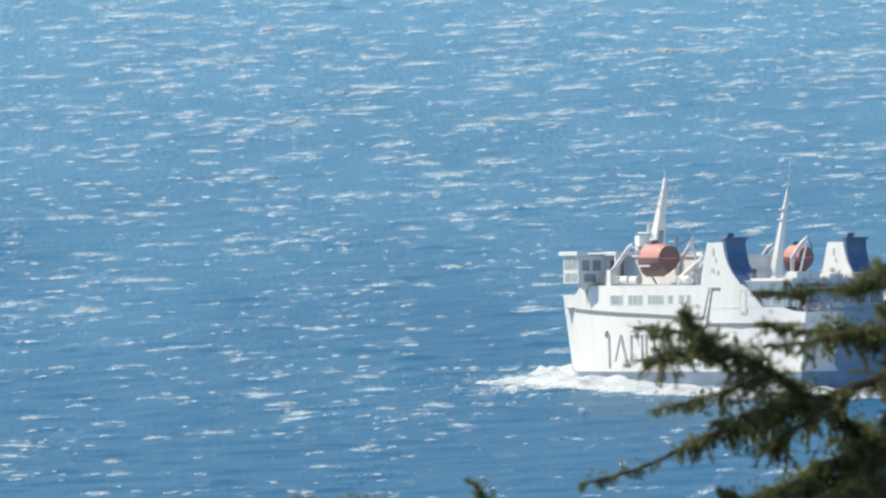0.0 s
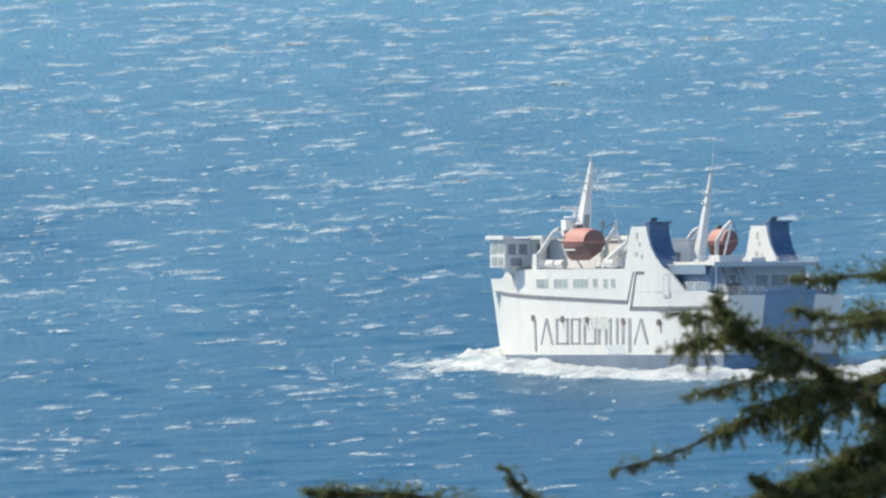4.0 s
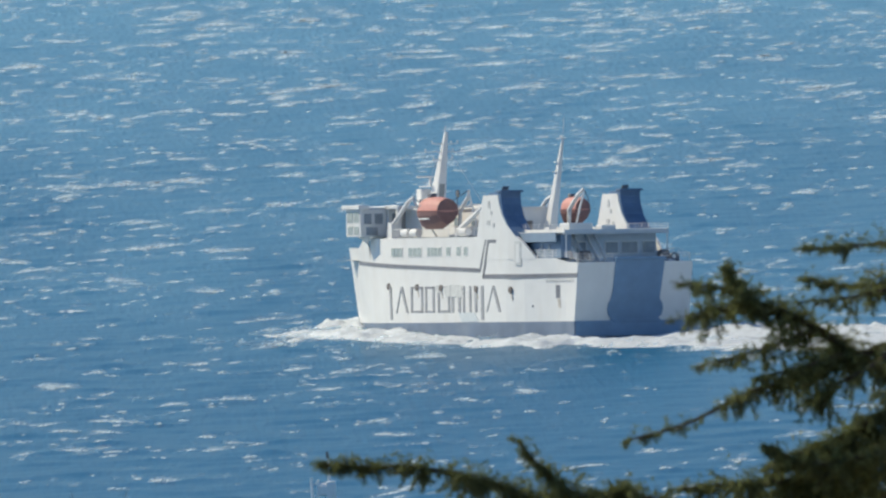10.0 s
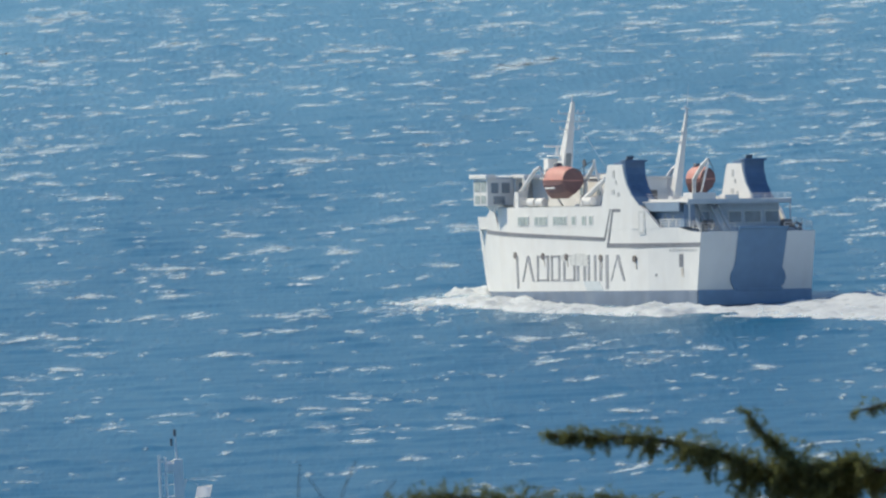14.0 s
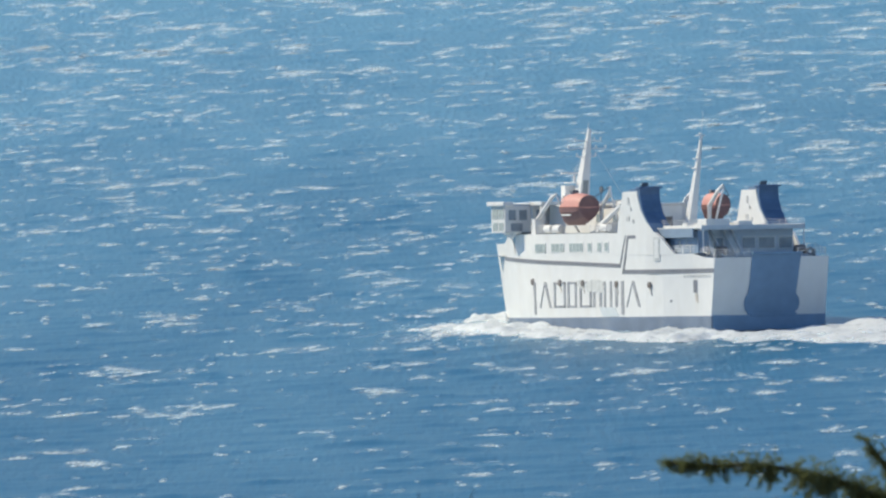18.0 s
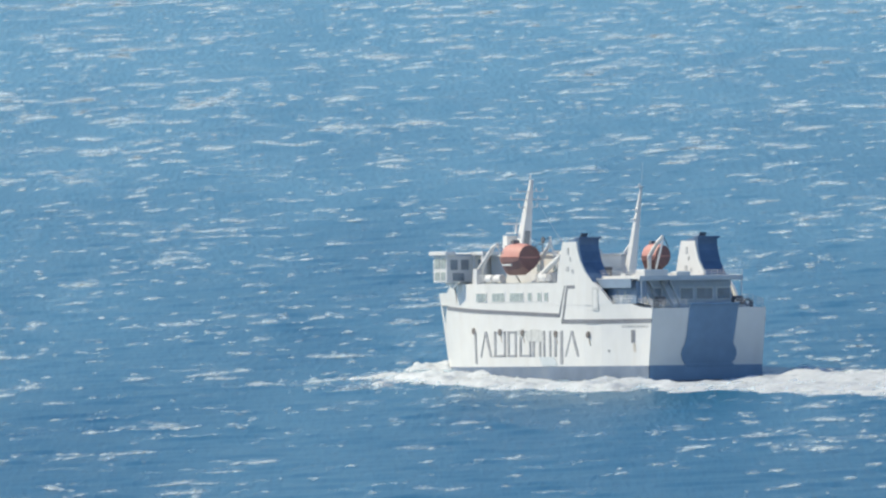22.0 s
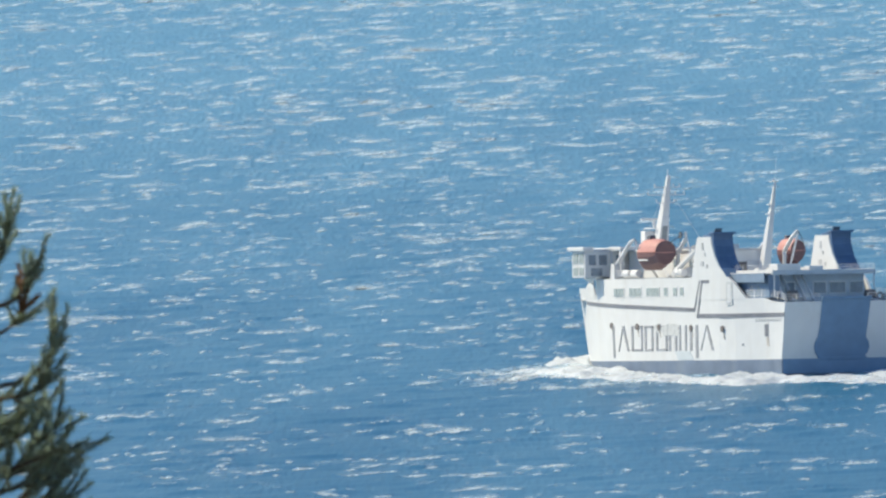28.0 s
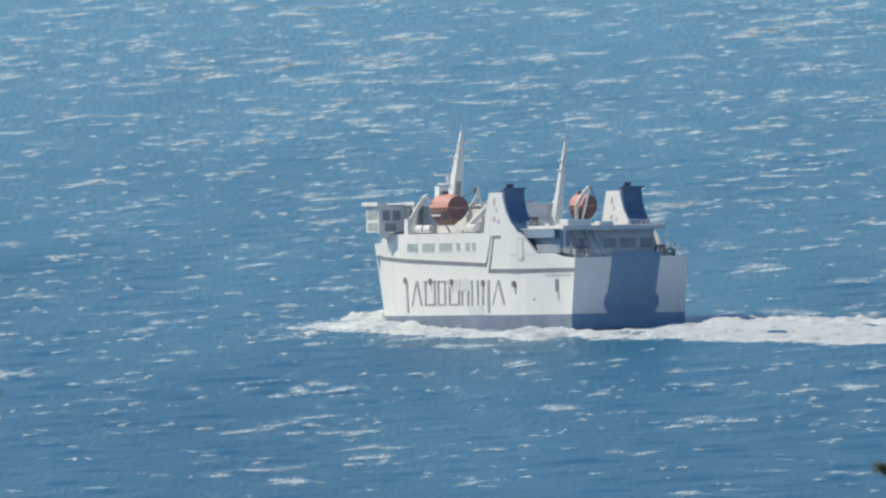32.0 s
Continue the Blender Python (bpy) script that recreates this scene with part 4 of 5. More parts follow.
def foam_sheet(name, label, x0, x1, edges, height, step=0.7, seed=1.0, base=-0.55, lumps=0.7):
    """A lumpy raft of foam from x0 to x1; edges(x) gives its two sides, height(x, s) its swell; low parts sink under the sea."""
    nx, ny = int((x1 - x0) / step) + 1, 26
    verts = np.zeros((nx, ny, 3))
    for i in range(nx):
        x = x0 + (x1 - x0) * i / (nx - 1)
        inner, outer = edges(x)
        for j in range(ny):
            s = j / (ny - 1)
            y = inner + (outer - inner) * s
            rag = fbm(x * 0.20, y * 0.28, seed) * 0.6 + fbm(x * 0.7, y * 0.9, seed + 9) * 0.20 + fbm(x * 1.9, y * 2.3, seed + 17, 2) * 0.10
            rag *= lumps
            rim = min(1.0, 5 * s, 5 * (1 - s), 0.25 * (x - x0), 0.25 * (x1 - x))
            verts[i, j] = (x, y, base - 0.9 * (1 - rim) + height(x, s) * (0.75 + 0.8 * rag) + 0.75 * rag)
    me = grid_mesh(name, verts, nx, ny, FOAM)
    me.attributes.new("body", "FLOAT", "POINT").data.foreach_set("value", np.full(nx * ny, 1.15, dtype=np.float32))
    ob = new(name, me)
    return tagged(ob, label, "sea foam", group="foam round the ferry")


def near_hull(x):
    return half_breadth(x, 0.5) - 0.5 if 0 <= x <= 71 else (7.5 if x < 0 else 0.0)


def build_wash():
    made = []
    def bow_edges(x):
        far = 4.0 + (74 - x) * 0.74
        return max(near_hull(min(x, 70.5)) - 0.6, far - 12.0), far
    made.append(foam_sheet("bow_wave", "white bow wave curling away from the ferry's bow", 36.0, 74.0, bow_edges, lambda x, s: 0.72 + 1.3 * max(0, 1 - abs(x - 69) / 8.5) * (1 - 0.5 * s), 0.5, 1.0, -0.45))
    def wash_edges(x):
        far = 22.0 + 1.6 * math.sin(x * 0.11) if x > 0 else 22.0 + 0.15 * x
        return near_hull(x) + (2.0 if x > 0 else 0.0), far
    made.append(foam_sheet("side_wash", "churned white wash along the ferry's side", -14.0, 62.0, wash_edges, lambda x, s: 0.95 + 0.25 * math.sin(x * 0.13 + 2.6), 0.6, 5.0, -0.28))
    made.append(foam_sheet("stern_wake", "broad white wake trailing behind the ferry", -150.0, -4.0, lambda x: (-14.0 + 0.02 * x, 20.0 + 0.12 * x), lambda x, s: 0.6 + 0.4 * s + 1.35 * math.exp(-((s - 0.2) / 0.14) ** 2) * math.exp((x + 8) / 45.0) * min(1.0, max(0.0, (-2.0 - x) / 4)) * (0.75 + 0.25 * min(1.0, max(0.0, (-8.0 - x) / 22))), 0.8, 12.0, -0.42, 0.5))
    made.append(foam_sheet("stern_wave", "white quarter wave beyond the ferry's stern", -130.0, 3.0, lambda x: (-10.5 + 0.14 * x, -17.0 + 0.26 * x), lambda x, s: 0.95, 0.8, 21.0, -0.4))
    def star_edges(x):
        far = 3.5 + (74 - x) * 0.5
        return -(near_hull(min(x, 70.5)) - 0.6), -min(far, 16.0)
    made.append(foam_sheet("bow_wave", "white bow wave curling away from the ferry's bow", 10.0, 73.5, star_edges, lambda x, s: 0.7 + 1.3 * max(0, 1 - abs(x - 66) / 12), 0.7, 31.0, -0.4))
    made.append(foam_streaks())
    return made


def foam_streaks():
    """Loose streaks and spatter of foam beside and behind the ferry."""
    r = random.Random(91)
    foam = Ribbons()
    for _ in range(1200):
        kind = r.random()
        if kind < 0.35:
            x = r.uniform(-8, 70)
            y = near_hull(min(x, 70)) + 2 + abs(r.gauss(0, 9))
        elif kind < 0.85:
            x = -r.uniform(0, 1) ** 0.8 * 145
            y = r.uniform(-18 + 0.2 * x, 21 + 0.12 * x)
        else:
            s = r.uniform(0, 1)
            x, y = 72 - 42 * s, 4 + 31 * s + r.gauss(0, 2.0)
        length, tall = r.uniform(1.0, 5.5), r.uniform(0.16, 0.5)
        turn = r.gauss(-0.9, 0.45)
        z = r.uniform(0.0, 0.3)
        n = max(5, int(length * 2.5))
        points = []
        for i in range(n + 1):
            s = i / n * 2 - 1
            full = max(0.0, 1 - abs(s) ** 1.8) * r.uniform(0.4, 1.1)
            points.append((x + s * length / 2 * math.cos(turn), y + s * length / 2 * math.sin(turn), z + r.uniform(-0.04, 0.04), full))
        foam.strand(points, tall, r.uniform(0.35, 1.1), (-0.3, 0.2))
    ob = foam.object("foam_streaks")
    return tagged(ob, "loose white foam streaks around the moving ferry", "sea foam", group="foam round the ferry", kind="stuff")


WASH = build_wash()


# ---- motor vessel passing close in ----
def build_vessel():
    boat = new("fishing_vessel")
    tagged(boat, "small pale workboat with a tall gantry mast and white flag", "boat")
    part("hull", hull_form(20.0, 5.6, -1.2, 2.3), WOOD_HULL, boat, "pale blue-white hull")
    part("deck", box(-8.2, 8.2, -1.9, 1.9, 2.2, 2.32), DECK, boat)
    cabin = part("wheelhouse", box(-1.0, 3.6, -1.7, 1.7, 2.3, 5.0, edge=0.1), WHITE, boat, "white wheelhouse")
    part("roof", box(-1.3, 4.0, -1.9, 1.9, 5.0, 5.2, edge=0.05), WHITE, cabin)
    for y in (-1.1, 0.0, 1.1):
        part("window", box(3.6, 3.66, y - 0.4, y + 0.4, 3.8, 4.6), GLASS, cabin)
    gantry = part("gantry_mast", box(-2.80, -1.85, -0.35, 0.35, 2.3, 15.9, edge=0.05), GREY_STEEL, boat, "pale grey box mast")
    part("ladder_rail", tube([(-0.55, 0, 5.2), (-0.5, 0, 16.3)], 0.17, 6), GREY_STEEL, gantry)
    part("ladder_rail", tube([(-1.15, 0, 5.2), (-1.1, 0, 16.1)], 0.15, 6), GREY_STEEL, gantry)
    for k in range(10):
        part("rung", tube([(-2.1, 0, 5.6 + k * 1.12), (-0.5, 0, 5.6 + k * 1.12)], 0.045 + 0.04 * (k % 3 == 0), 5), GREY_STEEL, gantry)
    part("radome", box(-2.05, -1.15, -0.4, 0.4, 14.6, 15.6, edge=0.15), GREY_STEEL, gantry)
    part("topmast", tube([(-2.2, 0, 16.0), (-2.15, 0, 18.2)], [0.16, 0.07], 6), GREY_STEEL, gantry)
    part("masthead_lamp", tube([(-2.1, 0, 18.1), (-2.1, 0, 18.75)], 0.15, 8), SOOT, gantry, "black masthead lamp")
    part("side_lamp", tube([(-1.75, 0, 17.2), (-1.75, 0, 17.9)], 0.12, 8), SOOT, gantry)
    part("spreader", tube([(-2.5, 0, 12.3), (-2.95, 0, 13.5), (-3.0, 0, 14.0)], 0.09, 6), GREY_STEEL, gantry)
    part("spreader", tube([(-2.4, 0, 9.4), (-3.6, 0, 9.8), (-4.0, 0, 10.1)], 0.12, 6), GREY_STEEL, gantry)
    part("horn", box(-4.25, -3.95, -0.15, 0.15, 9.8, 10.6), SOOT, gantry)
    part("halyard", tube([(-3.0, 0, 13.9), (-4.3, 0, 13.3)], 0.03, 4), GREY_STEEL, gantry)
    cloth = bmesh.new()
    rows = []
    for i in range(9):
        s = i / 8
        x = -4.05 - 1.45 * s
        rows.append([cloth.verts.new((x + 0.25 * (1 - w), 0.12 * math.sin(s * 6 + w), 12.0 + 1.15 * w + 0.12 * s)) for w in (0, 0.33, 0.66, 1)])
    for a, b in zip(rows, rows[1:]):
        for k in range(3):
            cloth.faces.new((a[k], a[k + 1], b[k + 1], b[k]))
    bmesh.ops.solidify(cloth, geom=list(cloth.faces), thickness=0.03)
    flag = part("flag", cloth, FLAG, gantry, "white flag streaming in the wind", smooth=True)
    return boat


VESSEL = build_vessel()


# ---- swifts ----
def build_bird():
    bird = new("swift")
    tagged(bird, "dark swift in flight with long curved wings", "bird", group="swifts over the water")
    body = tube([(-0.10, 0, 0), (-0.05, 0, 0.005), (0.02, 0, 0.008), (0.075, 0, 0.006), (0.095, 0, 0.0)], [0.008, 0.024, 0.033, 0.022, 0.006], 8)
    part("body", body, BIRD, bird, smooth=True)
    for side in (1, -1):
        wing = bmesh.new()
        outline = [(0.045, 0.02), (0.065, 0.09), (0.03, 0.17), (-0.06, 0.25), (-0.02, 0.16), (0.0, 0.09), (-0.02, 0.02)]
        a = [wing.verts.new((x, side * y, 0.012 + 0.28 * y)) for x, y in outline]
        b = [wing.verts.new((x, side * y, 0.004 + 0.28 * y)) for x, y in outline]
        wing.faces.new(a)
        wing.faces.new(b[::-1])
        for i in range(len(a)):
            j = (i + 1) % len(a)
            wing.faces.new((a[i], b[i], b[j], a[j]))
        part("wing", wing, BIRD, bird)
    part("tail", prism([(-0.08, 0.0), (-0.16, 0.012), (-0.16, 0.006), (-0.08, -0.008)], -0.018, 0.018), BIRD, bird)
    return bird


SWIFT_A = build_bird()
SWIFT_B = copy_thing(SWIFT_A, pose(0, 0, 0))


# ---- trees on the slope before the lookout ----
def curve_points(points, n):
    """A smooth line of n points through a few."""
    pts = [Vector(p) for p in points]
    pts = [pts[0] * 2 - pts[1]] + pts + [pts[-1] * 2 - pts[-2]]
    out = []
    for i in range(n):
        s = i / (n - 1) * (len(pts) - 3)
        k = min(int(s), len(pts) - 4)
        f = s - k
        a, b, c, d = pts[k:k + 4]
        out.append(0.5 * ((2 * b) + (c - a) * f + (2 * a - 5 * b + 4 * c - d) * f * f + (3 * b - a - 3 * c + d) * f ** 3))
    return out


class Needles:
    """Collects thin pointed needles as single slender triangles."""

    def __init__(self, seed):
        self.r = random.Random(seed)
        self.verts, self.faces = [], []

    def needle(self, p, d, length, width):
        side = d.cross(Vector((self.r.gauss(0, 1), self.r.gauss(0, 1), self.r.gauss(0, 1))))
        if side.length < 1e-6:
            return
        side = side.normalized() * width / 2
        n = len(self.verts)
        tip = p + d * length
        self.verts += [tuple(p - side), tuple(p + side), tuple(tip)]
        self.faces.append((n, n + 1, n + 2))

    def tuft(self, p, along, count, length, width, open_angle):
        r = self.r
        for _ in range(count):
            v = Vector((r.gauss(0, 1), r.gauss(0, 1), r.gauss(0, 1))).normalized()
            d = (along * (1 - open_angle) + v * open_angle).normalized()
            self.needle(p, d, length * r.uniform(0.7, 1.15), width)

    def part(self, name, mat, parent, label=""):
        me = bpy.data.meshes.new(name)
        me.from_pydata(self.verts, [], self.faces)
        me.materials.append(mat)
        ob = new(name, me)
        ob.parent = parent
        if label:
            ob["label"] = label
        return ob


def cedar_branch(tree, spine, seed, thick=0.007, bushy=1.0, twig=0.085, droop=0.5, bare=0.0):
    """A flat cedar spray: a woody spine, side twigs hanging on both sides, rosettes of short needles."""
    r = random.Random(seed)
    length = sum((Vector(b) - Vector(a)).length for a, b in zip(spine, spine[1:]))
    n = max(10, int(length / 0.010))
    line = curve_points(spine, n)
    wood = tube(line[::4] + [line[-1]], [thick * (1 - 0.8 * i / max(1, len(line[::4]))) for i in range(len(line[::4]) + 1)], 6)
    leaves = Needles(seed + 500)
    scatter = lambda k: Vector((r.gauss(0, k), r.gauss(0, k), r.gauss(0, k)))
    for i in range(1, n):
        s = i / (n - 1)
        p = line[i]
        d = (line[i] - line[i - 1]).normalized()
        taper = (0.18 + 0.82 * min(1, 2.5 * (1 - s))) * min(1.0, 0.45 + 2.0 * s)
        wave = noise.noise(Vector((s * length * 15.0, seed * 3.1, 0.0)))
        clump = (0.28 if bushy < 1.55 else 0.55) + 1.5 * min(1.0, max(0.0, 0.5 + 1.1 * wave))
        if s <= bare:
            continue
        leaves.tuft(p, d * 0.6 + Vector((0, 0, 0.3)), int(9 * min(1.4, bushy) * (0.3 + 0.7 * taper)), 0.011, 0.0026, 0.85)
        # pads of short needles on the upper side
        for _ in range(int(4.6 * clump * min(1.4, bushy) * (0.04 + 0.96 * taper))):
            leaves.tuft(p + scatter(0.011) * (0.5 + bushy * 0.6) * (0.4 + 0.6 * taper) + Vector((0, 0, 0.004)), d * 0.4 + Vector((0, 0, 0.6)), 7, 0.015, 0.0027, 0.85)
        for _ in range(3):
            if r.random() > 0.55 * bushy * clump * (0.35 + 0.65 * taper):
                continue
            v = Vector((r.gauss(0, 0.55), r.gauss(0, 0.8), -droop * r.uniform(-0.35, 1.5)))
            t = (d * r.uniform(0.2, 1.0) + v).normalized()
            reach = 1.05 * twig * taper * r.uniform(0.3, 1.15) * (0.35 + 0.6 * clump)
            if r.random() < 0.38 * droop:
                t = Vector((r.gauss(0, 0.2), r.gauss(0, 0.2), -1.0))
            steps = max(2, int(reach / 0.008))
            q = p.copy()
            ends = [q.copy()]
            for k in range(steps):
                t = (t + Vector((0, 0, -0.05 * droop)) + scatter(0.12)).normalized()
                q = q + t * 0.008
                ends.append(q.copy())
                leaves.tuft(q, t, 9 if k % 3 else 13, 0.013 if k % 3 else 0.016, 0.0029, 0.72)
            if len(ends) > 2:
                tube([ends[0], ends[len(ends) // 2], ends[-1]], [0.0014, 0.0011, 0.0006], 3, wood)
    branch = part("branch", wood, BARK, tree)
    leaves.part("needles", CEDAR, branch, "dark olive-green cedar needles")
    return branch


def ray_point(u, v, reach):
    """A place reach metres out, u and v thousandths to the side and up."""
    return (reach * u / 1000, reach, EYE[2] + reach * v / 1000)


def coarse_crown(tree, base, top, lean, seed, mat, allow, length0=2.2):
    """The rest of the crown: tiers of boughs with small leaf clumps."""
    r = random.Random(seed)
    wood, leaves = bmesh.new(), Needles(seed + 1)
    for k in range(70):
        s = 0.18 + 0.78 * k / 70
        c = base.lerp(top, s)
        a = r.uniform(0, math.tau)
        d = Vector((math.cos(a), math.sin(a), r.uniform(-0.12, 0.2)))
        reach = length0 * (1.05 - s) * r.uniform(0.7, 1.15)
        end = c + d * reach
        if not allow(end, c):
            continue
        tube([c, c.lerp(end, 0.5) + Vector((0, 0, 0.06)), end], [0.035 * (1.2 - s), 0.02 * (1.2 - s), 0.006], 5, wood)
        for j in range(int(26 * reach)):
            f = r.uniform(0.2, 1.0)
            p = c.lerp(end, f) + Vector((r.gauss(0, 0.12), r.gauss(0, 0.12), r.gauss(-0.03, 0.06)))
            leaves.tuft(p, d, 10, 0.10, 0.018, 0.85)
    boughs = part("boughs", wood, BARK, tree)
    leaves.part("crown", mat, boughs)


